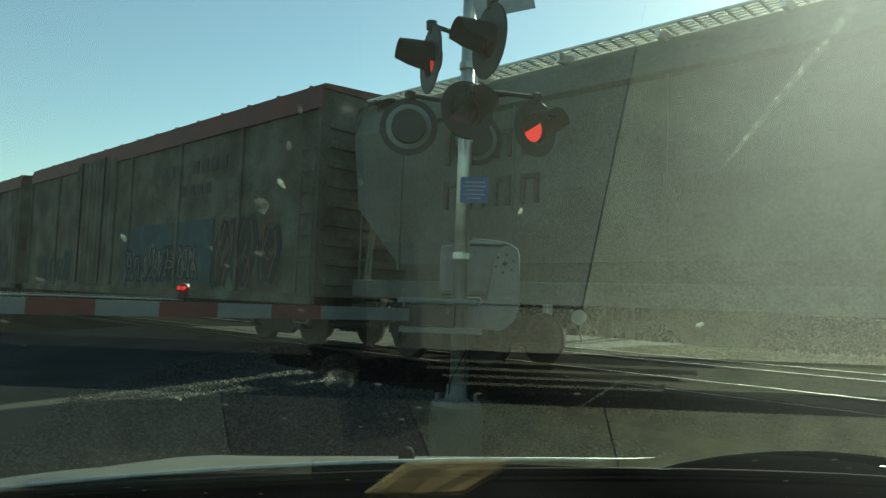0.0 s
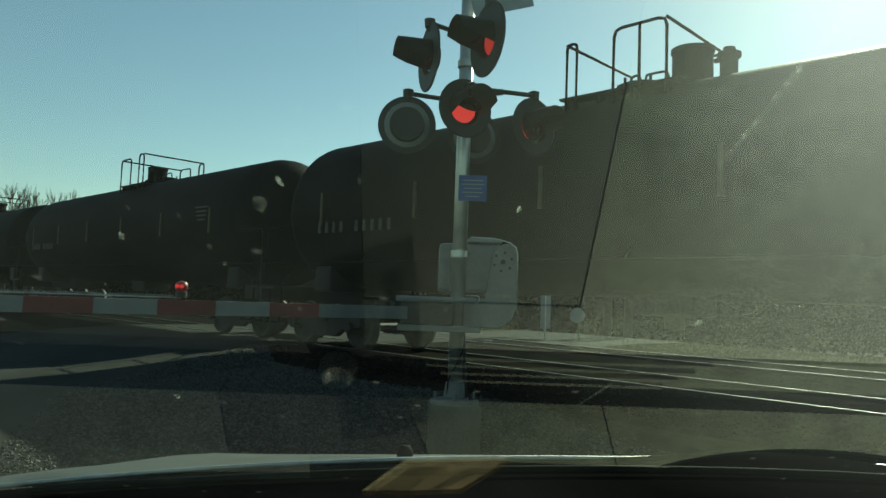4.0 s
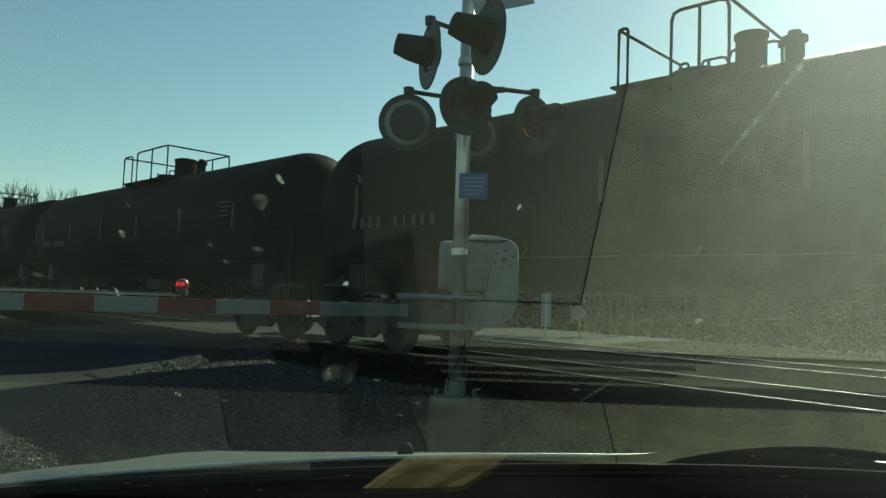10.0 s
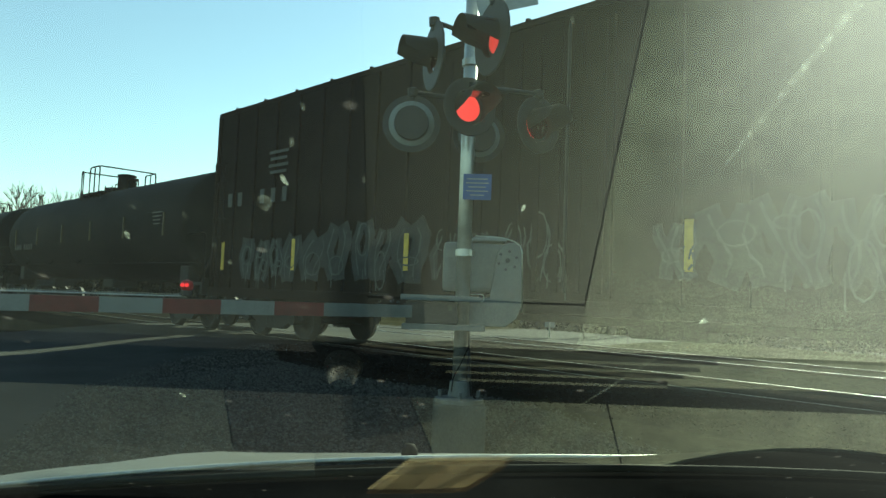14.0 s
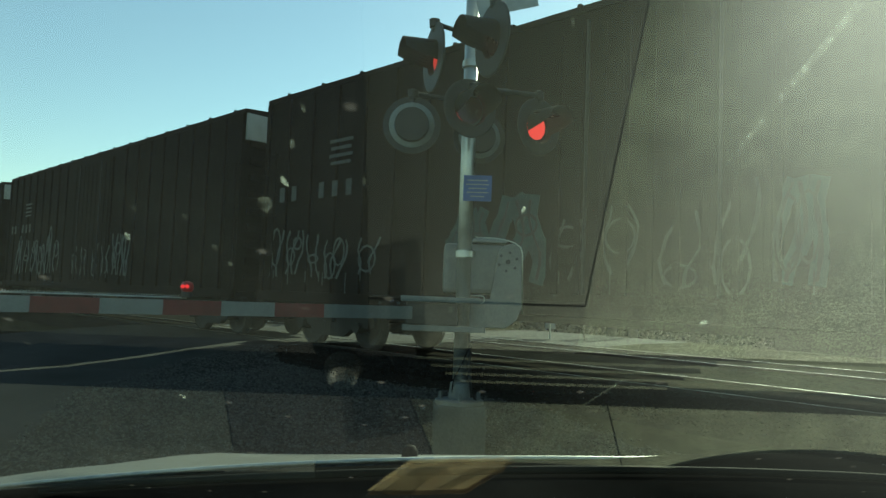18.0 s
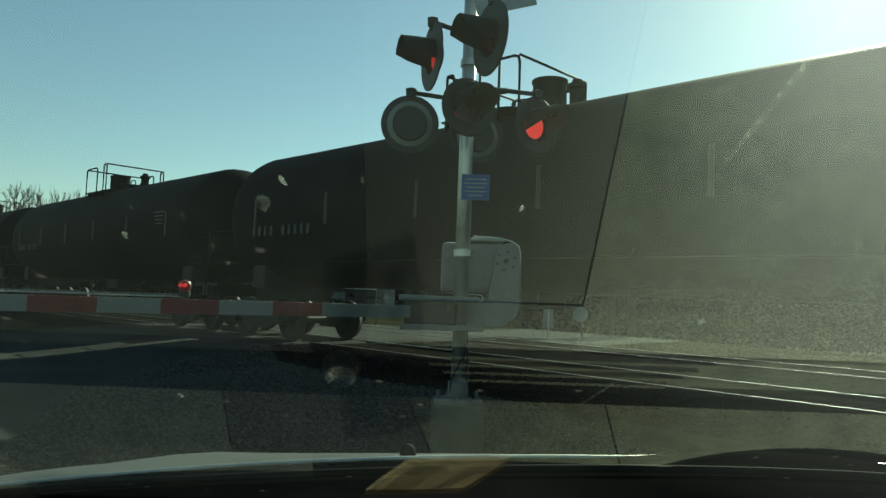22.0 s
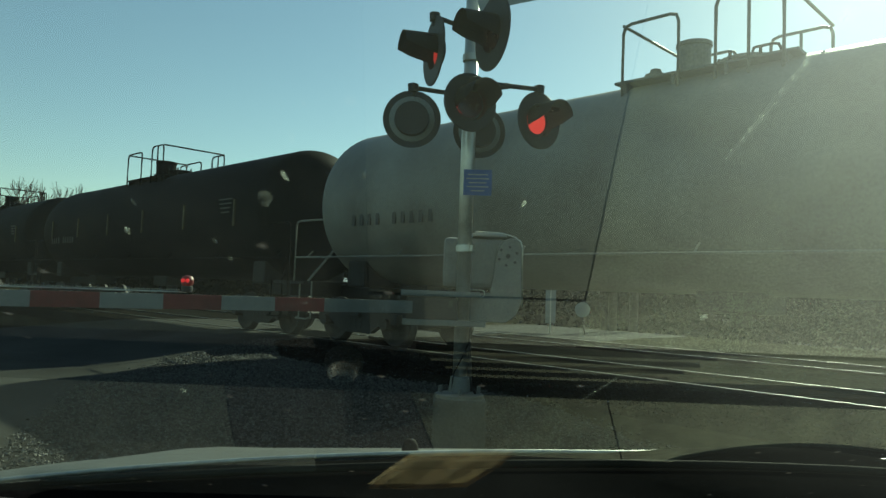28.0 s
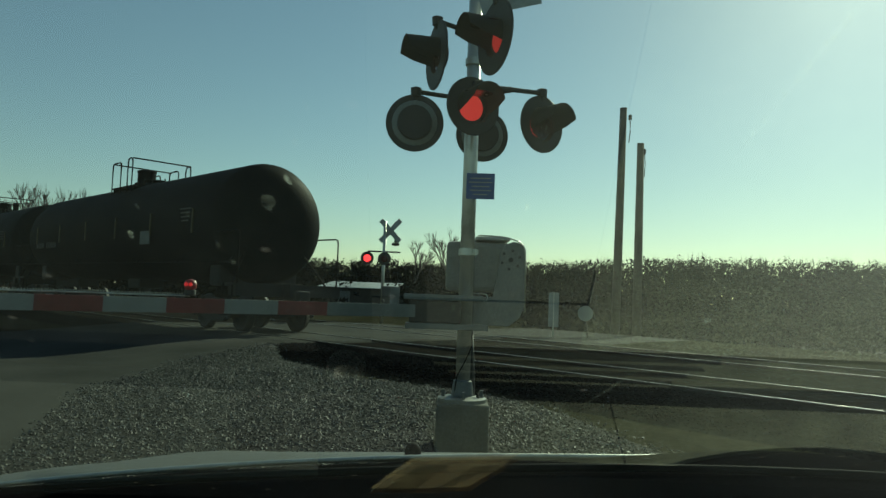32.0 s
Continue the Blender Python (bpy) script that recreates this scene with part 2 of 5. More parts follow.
def stones(name, count, place, size, material, label, seed):
    """Loose stones as one heap of small broken lumps."""
    rng = np.random.default_rng(seed)
    base = np.array([(1, 0, 0), (-1, 0, 0), (0, 1, 0), (0, -1, 0), (0, 0, 1), (0, 0, -1)], float)
    tri = np.array([(0, 2, 4), (2, 1, 4), (1, 3, 4), (3, 0, 4), (2, 0, 5), (1, 2, 5), (3, 1, 5), (0, 3, 5)])
    verts, faces = [], []
    while len(verts) < count:
        p = place(rng)
        if p is None:
            continue
        a = rng.uniform(0, 6.28)
        s = size * rng.uniform(0.5, 1.3)
        v = base * (s * rng.uniform(0.6, 1.1, (6, 1))) * np.array([1, 0.8, 0.6]) + rng.normal(0, s * 0.15, (6, 3))
        c, d = math.cos(a), math.sin(a)
        v = v @ np.array([[c, d, 0], [-d, c, 0], [0, 0, 1]])
        verts.append(v + np.array(p) + (0, 0, s * 0.3))
        faces.append(tri + 6 * len(faces))
    me = bpy.data.meshes.new(name)
    me.from_pydata(np.concatenate(verts).tolist(), [], np.concatenate(faces).tolist())
    me.materials.append(material)
    return tagged(new(name, me), label, "gravel", kind="stuff")


def island(m, amount):
    """Lets every loose lump of a material differ in shade."""
    n, l = m.node_tree.nodes, m.node_tree.links
    b = n["Principled BSDF"]
    old = b.inputs["Base Color"].links[0].from_socket
    geo, mul = n.new("ShaderNodeNewGeometry"), n.new("ShaderNodeMixRGB")
    rng = n.new("ShaderNodeMapRange")
    rng.inputs["To Min"].default_value, rng.inputs["To Max"].default_value = 1 - amount, 1 + amount
    l.new(geo.outputs["Random Per Island"], rng.inputs[0])
    mul.blend_type, mul.inputs[0].default_value = "MULTIPLY", 1
    l.new(old, mul.inputs[1])
    l.new(rng.outputs[0], mul.inputs[2])
    l.new(mul.outputs[0], b.inputs["Base Color"])
    return m


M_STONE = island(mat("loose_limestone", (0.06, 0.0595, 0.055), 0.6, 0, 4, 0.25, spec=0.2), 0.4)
M_BSTONE = island(mat("loose_ballast", (0.012, 0.0117, 0.0105), 0.9, 0, 4, 0.3, spec=0.0), 0.4)


def gravel_edge(x):
    """Far edge of the pale gravel, towards the tracks."""
    return 7.3 + 0.45 * math.sin(x * 0.9) - 1.2 * ease(-8.5, -3.0, x)


def apron(x, y):
    """The gravel runs up to the raised edge of the asphalt."""
    k = ease(-0.1, 1.3, x - kerb_line(y))
    return (road_height(x, y) + 0.004) * (1 - k) + (max(land(x, y), FLAT) + 0.012) * k


def gravel_spot(rng):
    y = rng.uniform(0.9, 8.2)
    x = rng.uniform(-12.6, 0.5)
    if x < kerb_line(y) + rng.normal(0, 0.12) or y > gravel_edge(x) + rng.normal(0, 0.15):
        return None
    return x, y, apron(x, y)


def gravel_bed():
    xs = [-13 + 0.5 * i for i in range(28)]
    me = bpy.data.meshes.new("gravel_bed")
    verts, faces = [], []
    for i, x in enumerate(xs):
        low = 0.8
        while kerb_line(low) > x - 0.1 and low < 8:
            low += 0.1
        top = max(low + 0.05, gravel_edge(x))
        for k in range(7):
            y = low + (top - low) * k / 6
            verts.append((x, y, apron(x, y)))
    for i in range(len(xs) - 1):
        for k in range(6):
            faces.append((i * 7 + k, i * 7 + k + 7, i * 7 + k + 8, i * 7 + k + 1))
    me.from_pydata(verts, [], faces)
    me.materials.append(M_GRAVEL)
    return tagged(new("gravel_bed", me), "gravel apron beside the crossing, darkened for shade between stones", "gravel", kind="structure")


gravel_bed()
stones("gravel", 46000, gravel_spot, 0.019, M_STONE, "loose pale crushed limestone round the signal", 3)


def ballast_bed():
    """A low trapezoid of stone under each pair of rails; it stops at the crossing's paving."""
    for x0, x1 in ((-400, -19.6), (-12.4, 200)):
        bm = bm_new()
        sec = [(NEAR_RAIL - 1.9, -0.29), (NEAR_RAIL - 0.9, -0.05), (TRACKS[1] + 0.95, -0.05), (TRACKS[1] + 1.9, -0.29)]
        sweep(bm, sec, x1 - x0, x0)
        tagged(part("ballast_bed", bm, M_BALLAST), "grey stone ballast bank under the tracks", "ballast", kind="structure")


ballast_bed()


def ballast_spot(rng):
    x, y = rng.uniform(-12.3, 3), rng.uniform(NEAR_RAIL - 2.2, TRACKS[1] + 1.5)
    if y > NEAR_RAIL - 0.12:
        return None
    z = -0.05 - 0.24 * ease(0, 1, (NEAR_RAIL - 0.9 - y) / 1.0) + 0.0
    return x, y, z


stones("ballast", 22000, ballast_spot, 0.034, M_BSTONE, "loose dark ballast stones beside the rails", 5)


def track(yc):
    """Two rails and their ties, paved over at the crossing."""
    t = thing("railway_track", "steel rails on dark wooden ties in ballast", "railway track", pose(0, yc, 0), "railway tracks")
    prof = [(-0.036, 0), (0.036, 0), (0.036, -0.035), (0.01, -0.045), (0.01, -0.13), (0.07, -0.145), (0.07, -0.16), (-0.07, -0.16), (-0.07, -0.145), (-0.01, -0.13), (-0.01, -0.045), (-0.036, -0.035)]
    for s in (-1, 1):
        bm = bm_new()
        sweep(bm, [(y + s * GAUGE / 2, z) for y, z in prof], 620, -420)
        r = part("rail", bm, M_RAILRUST, t, "rusty rail with a bright worn head")
        bm = bm_new()
        sweep(bm, [(s * GAUGE / 2 - 0.012, 0.0005), (s * GAUGE / 2 - 0.007, 0.004), (s * GAUGE / 2 + 0.007, 0.004), (s * GAUGE / 2 + 0.012, 0.0005)], 620, -420)
        part("rail_head", bm, M_RAIL, r, "polished running surface")
    bm = bm_new()
    add_box(bm, 0, 0, 0, 0.23, 2.6, 0.17, bevel=0.012)
    me = finish("tie", bm, M_TIE)
    for i in range(70):
        x = -12.0 + 0.5 * i
        o = new("tie", me)
        o.parent, o.matrix_basis = t, pose(x, random.uniform(-0.05, 0.05), -0.133, 0, 0, random.uniform(-1, 1))
    return t


for yc in TRACKS:
    track(yc)


# ---------- the parked car round the camera ----------
CAR = Matrix.Translation(EYE) @ pose(0, 0, 0, 0, 0, HEAD)
M_DASH = mat("grey_tan_dash_vinyl", (0.142, 0.169, 0.120), 0.55, 0, 18, 0.32, 0.0)
# M_DASH's vinyl again, darkened in colour where less haze covers its reflection
M_DASHDOOR = mat("haze_toned_dash_vinyl", (0.085, 0.098, 0.076), 0.65, 0, 14, 0.12, 0.0)
M_DASHFRONT = mat("dull_olive_dash_foot", (0.105, 0.115, 0.085), 0.75, 0, 30, 0.35, 0.0006, 300, spec=0.1)
M_DASHBLACK = mat("black_dash_plastic", (0.010, 0.010, 0.011), 0.8, 0, 20, 0.25, 0.0004, 300, spec=0.15)
# left part of the dash: its dimmer reflection is put into the colour
M_DASHLEFT = mat("haze_dimmed_left_vinyl", (0.03, 0.033, 0.031), 0.8, 0, 14, 0.25, 0.0, spec=0.1)
M_SENSOR = mat("dull_grey_sensor_plastic", (0.04, 0.041, 0.037), 0.6, 0, 20, 0.2)
M_COWL = mat("matt_black_cowl_plastic", (0.005, 0.005, 0.005), 0.85, 0, 12, 0.3, 0.0006, 120, spec=0.0)
M_CARPAINT = mat("silver_car_paint", (0.085, 0.086, 0.078), 0.42, 0.1, 8, 0.1, 0.0, 200)
M_RUBBER = mat("black_rubber", (0.012, 0.012, 0.012), 0.8, 0, 12, 0.3, spec=0.05)
M_LINING = mat("dark_cabin_lining", (0.06, 0.06, 0.062), 0.9, 0, 10, 0.2)
M_STICKER = mat("yellow_paper_sticker", (0.19, 0.145, 0.07), 0.8, 0, 40, 0.4)
M_STICKERB = mat("printed_green_sticker", (0.07, 0.085, 0.055), 0.8, 0, 30, 0.4)


def sheer(m, amount):
    """Thin printed film that lets part of the light through."""
    n, l = m.node_tree.nodes, m.node_tree.links
    clear, mix = n.new("ShaderNodeBsdfTransparent"), n.new("ShaderNodeMixShader")
    mix.inputs[0].default_value = amount
    l.new(n["Principled BSDF"].outputs[0], mix.inputs[1])
    l.new(clear.outputs[0], mix.inputs[2])
    l.new(mix.outputs[0], n["Material Output"].inputs["Surface"])


sheer(M_STICKER, 0.72)
sheer(M_STICKERB, 0.72)


def leather(m):
    """Pebbled vinyl; towards the driver pebbles thin out for blur and colour lightens for haze."""
    n, l = m.node_tree.nodes, m.node_tree.links
    co, vor, bp, sep, pebble_depth = n.new("ShaderNodeTexCoord"), n.new("ShaderNodeTexVoronoi"), n.new("ShaderNodeBump"), n.new("ShaderNodeSeparateXYZ"), n.new("ShaderNodeMapRange")
    vor.inputs["Scale"].default_value, vor.feature = 450, "SMOOTH_F1"
    bp.inputs["Distance"].default_value = 0.0009
    pebble_depth.inputs["From Min"].default_value, pebble_depth.inputs["From Max"].default_value = 0.37, 0.52
    pebble_depth.inputs["To Min"].default_value, pebble_depth.inputs["To Max"].default_value = 0.03, 1.0
    l.new(co.outputs["Object"], vor.inputs["Vector"])
    l.new(co.outputs["Object"], sep.inputs[0])
    l.new(sep.outputs["Y"], pebble_depth.inputs[0])
    l.new(pebble_depth.outputs[0], bp.inputs["Strength"])
    l.new(vor.outputs["Distance"], bp.inputs["Height"])
    l.new(bp.outputs[0], n["Principled BSDF"].inputs["Normal"])
    # pebble shading and sun glints put into the colour: hollows darkened, crowns lightened
    old = n["Principled BSDF"].inputs["Base Color"].links[0].from_socket
    rng, mul = n.new("ShaderNodeMapRange"), n.new("ShaderNodeMixRGB")
    rng.inputs["From Min"].default_value, rng.inputs["From Max"].default_value = 0.1, 0.6
    rng.inputs["To Min"].default_value, rng.inputs["To Max"].default_value = 1.7, 0.45
    l.new(vor.outputs["Distance"], rng.inputs[0])
    mul.blend_type = "MULTIPLY"
    l.new(pebble_depth.outputs[0], mul.inputs[0])
    l.new(old, mul.inputs[1])
    l.new(rng.outputs[0], mul.inputs[2])
    # lighter towards the driver: haze over the glass, painted into the vinyl
    haze_gain, worn = n.new("ShaderNodeMapRange"), n.new("ShaderNodeMixRGB")
    haze_gain.inputs["From Min"].default_value, haze_gain.inputs["From Max"].default_value = 0.33, 0.50
    haze_gain.inputs["To Min"].default_value, haze_gain.inputs["To Max"].default_value = 1.35, 1.0
    worn.blend_type, worn.inputs[0].default_value = "MULTIPLY", 1
    l.new(sep.outputs["Y"], haze_gain.inputs[0])
    l.new(mul.outputs[0], worn.inputs[1])
    l.new(haze_gain.outputs[0], worn.inputs[2])
    l.new(worn.outputs[0], n["Principled BSDF"].inputs["Base Color"])
    return m


leather(M_DASH)
leather(M_DASHDOOR)


def haze_ramp(m, x0, x1, low):
    """Darkens a vinyl towards x0: the uneven sun haze, put into its colour."""
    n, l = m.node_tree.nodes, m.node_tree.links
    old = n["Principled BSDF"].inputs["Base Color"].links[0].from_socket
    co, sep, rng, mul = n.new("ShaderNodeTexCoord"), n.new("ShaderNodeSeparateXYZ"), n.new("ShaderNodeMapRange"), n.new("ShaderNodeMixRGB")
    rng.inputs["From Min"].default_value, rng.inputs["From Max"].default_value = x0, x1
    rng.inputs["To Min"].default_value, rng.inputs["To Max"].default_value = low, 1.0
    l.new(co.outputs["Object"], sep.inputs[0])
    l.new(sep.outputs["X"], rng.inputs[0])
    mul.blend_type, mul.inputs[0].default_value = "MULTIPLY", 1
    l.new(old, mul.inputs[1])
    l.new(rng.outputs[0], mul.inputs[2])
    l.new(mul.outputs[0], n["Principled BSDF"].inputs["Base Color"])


# haze growing to the right, painted into the two dash vinyls
haze_ramp(M_DASHDOOR, -0.07, 0.13, 0.28)
haze_ramp(M_DASHFRONT, 0.0, 0.34, 0.3)


def windscreen_glass():
    """Thin dusty glass: clear, with a mirror gloss by angle and a film of dust and specks that scatters the sun."""
    m = bpy.data.materials.new("dusty_windscreen")
    m.use_nodes = True
    n, l = m.node_tree.nodes, m.node_tree.links
    out = n["Material Output"]
    n.remove(n["Principled BSDF"])
    clear, gloss, fr, mix = n.new("ShaderNodeBsdfTransparent"), n.new("ShaderNodeBsdfGlossy"), n.new("ShaderNodeFresnel"), n.new("ShaderNodeMixShader")
    clear.inputs[0].default_value = (0.685, 0.89, 0.70, 1)
    gloss.inputs["Roughness"].default_value = 0.0
    gloss.inputs[0].default_value = (0.87, 1.0, 0.80, 1)
    fr.inputs["IOR"].default_value = 1.8
    l.new(fr.outputs[0], mix.inputs[0])
    l.new(clear.outputs[0], mix.inputs[1])
    l.new(gloss.outputs[0], mix.inputs[2])
    film, add = n.new("ShaderNodeBsdfTranslucent"), n.new("ShaderNodeMixShader")
    film.inputs[0].default_value = (0.80, 0.9, 0.74, 1)
    co, a, b = n.new("ShaderNodeTexCoord"), n.new("ShaderNodeTexNoise"), n.new("ShaderNodeTexVoronoi")
    a.inputs["Scale"].default_value, a.inputs["Detail"].default_value = 14, 8
    b.inputs["Scale"].default_value = 30
    l.new(co.outputs["Object"], a.inputs["Vector"])
    l.new(co.outputs["Object"], b.inputs["Vector"])
    ra, rb, sm = n.new("ShaderNodeMapRange"), n.new("ShaderNodeMapRange"), n.new("ShaderNodeMath")
    ra.inputs["From Min"].default_value, ra.inputs["From Max"].default_value = 0.3, 0.75
    ra.inputs["To Min"].default_value, ra.inputs["To Max"].default_value = 0.0, 0.0008
    rb.inputs["From Min"].default_value, rb.inputs["From Max"].default_value = 0.03, 0.10
    rb.inputs["To Min"].default_value, rb.inputs["To Max"].default_value = 0.02, 0.0
    l.new(a.outputs[0], ra.inputs[0])
    l.new(b.outputs["Distance"], rb.inputs[0])
    sm.operation = "ADD"
    l.new(ra.outputs[0], sm.inputs[0])
    l.new(rb.outputs[0], sm.inputs[1])
    l.new(sm.outputs[0], add.inputs[0])
    l.new(mix.outputs[0], add.inputs[1])
    # specks scatter the sunlight onwards, in a wide lobe round its way
    lobe, both = n.new("ShaderNodeBsdfRefraction"), n.new("ShaderNodeMixShader")
    lobe.distribution = "BECKMANN"
    lobe.inputs["IOR"].default_value, lobe.inputs["Roughness"].default_value = 1.45, 0.7
    lobe.inputs[0].default_value = (0.80, 1.0, 0.92, 1)
    both.inputs[0].default_value = 0.0033
    l.new(film.outputs[0], add.inputs[2])
    l.new(add.outputs[0], both.inputs[1])
    l.new(lobe.outputs[0], both.inputs[2])
    l.new(both.outputs[0], out.inputs["Surface"])
    return m


GLASS_TAN, GLASS_B = math.tan(radians(28)), 0.1975


# dried drops on the glass: across, along, radius, thick or thin
SPECKS = [(-0.146, 0.332, 0.00158, 1), (-0.114, 0.316, 0.00118, 0), (-0.076, 0.305, 0.00386, 0), (-0.065, 0.29, 0.0021, 1), (-0.058, 0.269, 0.00147, 0), (-0.032, 0.288, 0.00128, 0), (-0.107, 0.338, 0.00124, 0), (-0.103, 0.351, 0.00128, 0), (0.035, 0.302, 0.00107, 1), (0.038, 0.213, 0.00121, 0), (-0.182, 0.523, 0.00195, 1), (0.146, 0.391, 0.00182, 1), (-0.135, 0.311, 0.00119, 0), (-0.051, 0.251, 0.00138, 0)]


def dirt_film(name, amount):
    """Dried dirt that lets most of the view through and catches the sun."""
    m = bpy.data.materials.new(name)
    m.use_nodes = True
    n, l = m.node_tree.nodes, m.node_tree.links
    n.remove(n["Principled BSDF"])
    clear, dust, mix = n.new("ShaderNodeBsdfTransparent"), n.new("ShaderNodeBsdfTranslucent"), n.new("ShaderNodeMixShader")
    co, tex, rng = n.new("ShaderNodeTexCoord"), n.new("ShaderNodeTexNoise"), n.new("ShaderNodeMapRange")
    tex.inputs["Scale"].default_value, tex.inputs["Detail"].default_value = 260, 4
    rng.inputs["From Min"].default_value, rng.inputs["From Max"].default_value = 0.35, 0.7
    rng.inputs["To Min"].default_value, rng.inputs["To Max"].default_value = 0.0, amount
    dust.inputs[0].default_value = (0.8, 0.86, 0.8, 1)
    l.new(co.outputs["Object"], tex.inputs["Vector"])
    l.new(tex.outputs[0], rng.inputs[0])
    l.new(rng.outputs[0], mix.inputs[0])
    l.new(clear.outputs[0], mix.inputs[1])
    l.new(dust.outputs[0], mix.inputs[2])
    l.new(mix.outputs[0], n["Material Output"].inputs["Surface"])
    return m


def glass_z(y):
    return GLASS_B - GLASS_TAN * y


def parked_car():
    car = thing("car", "parked silver car with a dusty windscreen and tan dash", "car", CAR)
    glass_m = windscreen_glass()
    bm = bm_new()
    v = [bm.verts.new((x, y, glass_z(y))) for x, y in ((-0.76, 0.84), (1.16, 0.84), (1.02, -0.12), (-0.62, -0.12))]
    bm.faces.new(v)
    ws = part("windscreen", bm, glass_m, car, "dusty laminated windscreen")
    if ws.data.polygons[0].normal.z > 0:        # the glass faces the cabin
        ws.data.flip_normals()
    ws.visible_shadow = False
    # inspection sticker behind the foot of the glass
    def slip(name, corners, lift, material, parent, label=""):
        bm = bm_new()
        lo = [bm.verts.new((x, y, glass_z(y) - lift)) for x, y in corners]
        hi = [bm.verts.new((x, y, glass_z(y) - lift + 0.0008)) for x, y in corners]
        k = len(corners)
        for i in range(k):
            bm.faces.new((lo[i], lo[(i + 1) % k], hi[(i + 1) % k], hi[i]))
        bm.faces.new(lo)
        bm.faces.new(hi)
        return part(name, bm, material, parent, label)
    st = slip("sticker", [(-0.067, 0.761), (-0.045, 0.708), (-0.018, 0.648), (0.03, 0.640), (0.072, 0.631), (0.062, 0.668), (0.036, 0.74), (-0.01, 0.753)], 0.003, M_STICKER, ws, "faded yellow paper inspection sticker")
    slip("print", [(-0.054, 0.75), (-0.014, 0.655), (0.012, 0.650), (-0.022, 0.746)], 0.0042, M_STICKERB, st)
    slip("print", [(0.036, 0.652), (0.052, 0.650), (0.018, 0.722), (0.006, 0.724)], 0.0042, M_STICKERB, st)
    thick, thin = dirt_film("dried_drop", 0.11), dirt_film("thin_dried_drop", 0.017)
    rng = random.Random(8)
    for x, y, r, strong in SPECKS:
        turn, squash = rng.uniform(0, 3), rng.uniform(0.5, 0.9)
        ring = []
        for k in range(12):
            a = radians(30 * k)
            u, v = r * math.cos(a) * rng.uniform(0.8, 1.2), r * math.sin(a) * squash * rng.uniform(0.8, 1.2)
            ring.append((x + u * math.cos(turn) - v * math.sin(turn), y + (u * math.sin(turn) + v * math.cos(turn)) * 1.6))
        slip("dirt_speck", ring, -0.0012, thick if strong else thin, ws).visible_shadow = False
    # dotted wiped streaks
    beads = dirt_film("dried_bead", 0.035)
    for p, q, wide, dots in ((Vector((0.1090, 0.2720)), Vector((0.1216, 0.1980)), 0.0016, 12), (Vector((0.1064, 0.5111)), Vector((0.1449, 0.4067)), 0.0011, 0)):
        way = q - p
        side = Vector((-way.y, way.x)).normalized()
        smear = [p + side * wide * 0.4, p - side * wide * 0.4, q - side * wide, q + side * wide]
        slip("wiped_streak", [tuple(v) for v in smear], -0.0012, thin, ws).visible_shadow = False
        for k in range(dots):
            c = p + way * (k + rng.uniform(0, 0.8)) / dots
            r = rng.uniform(0.0004, 0.0013)
            slip("dirt_speck", [(c.x + r * math.cos(radians(60 * j)), c.y + 1.5 * r * math.sin(radians(60 * j))) for j in range(6)], -0.0016, beads, ws).visible_shadow = False
    # dash: pads with a seam between them, a defroster grille and a darkened left panel
    top = -0.25
    def pad(name, x0, x1, y0, y1, material, z=top, label="", lean=(0.0, 0.0)):
        """A padded panel; lean: how far its left and right sides run outwards to the driver's end, in metres per metre."""
        bm = bm_new()
        add_box(bm, (x0 + x1) / 2, (y0 + y1) / 2, z - 0.03, x1 - x0, y1 - y0, 0.06, bevel=0.0008)
        for v in bm.verts:
            v.co.x += lean[0 if v.co.x < (x0 + x1) / 2 else 1] * (y1 - v.co.y)
        return part(name, bm, material, car, label, smooth=False)
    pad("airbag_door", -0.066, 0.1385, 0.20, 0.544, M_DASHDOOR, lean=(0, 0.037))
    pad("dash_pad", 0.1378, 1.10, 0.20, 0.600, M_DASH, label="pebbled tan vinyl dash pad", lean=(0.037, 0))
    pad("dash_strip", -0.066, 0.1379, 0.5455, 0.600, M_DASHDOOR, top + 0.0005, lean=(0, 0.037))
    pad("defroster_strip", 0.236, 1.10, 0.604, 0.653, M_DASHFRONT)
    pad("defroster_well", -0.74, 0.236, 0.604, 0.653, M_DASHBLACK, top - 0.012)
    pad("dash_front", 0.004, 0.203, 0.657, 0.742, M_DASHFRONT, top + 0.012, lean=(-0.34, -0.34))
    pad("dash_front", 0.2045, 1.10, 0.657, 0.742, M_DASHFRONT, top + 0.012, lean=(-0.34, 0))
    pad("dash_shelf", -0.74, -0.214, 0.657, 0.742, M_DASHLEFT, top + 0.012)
    # slanted black panel, added for a dark patch mirrored in the windscreen
    pad("dash_shelf", -0.212, 0.002, 0.657, 0.742, M_DASHBLACK, top + 0.012, lean=(0, -0.34))
    # low black mound at the foot of the glass, added for a dark mirrored outline
    bm = bm_new()
    xs = [0.25 + 0.36 * i / 16 for i in range(17)]
    lo = [bm.verts.new((x, 0.743, top + 0.014)) for x in xs]
    hi = [bm.verts.new((x, 0.7425 - 0.033 * math.sin(math.pi * (i / 16) ** 0.85), top + 0.014)) for i, x in enumerate(xs)]
    for i in range(16):
        bm.faces.new((lo[i], lo[i + 1], hi[i + 1], hi[i]))
    bmesh.ops.solidify(bm, geom=bm.faces[:], thickness=0.003)
    part("dash_mound", bm, M_COWL, car, "low black mound")
    pad("left_dash", -0.74, -0.0665, 0.15, 0.600, M_DASHLEFT, top, "left dash panel, darkened for its weaker haze")
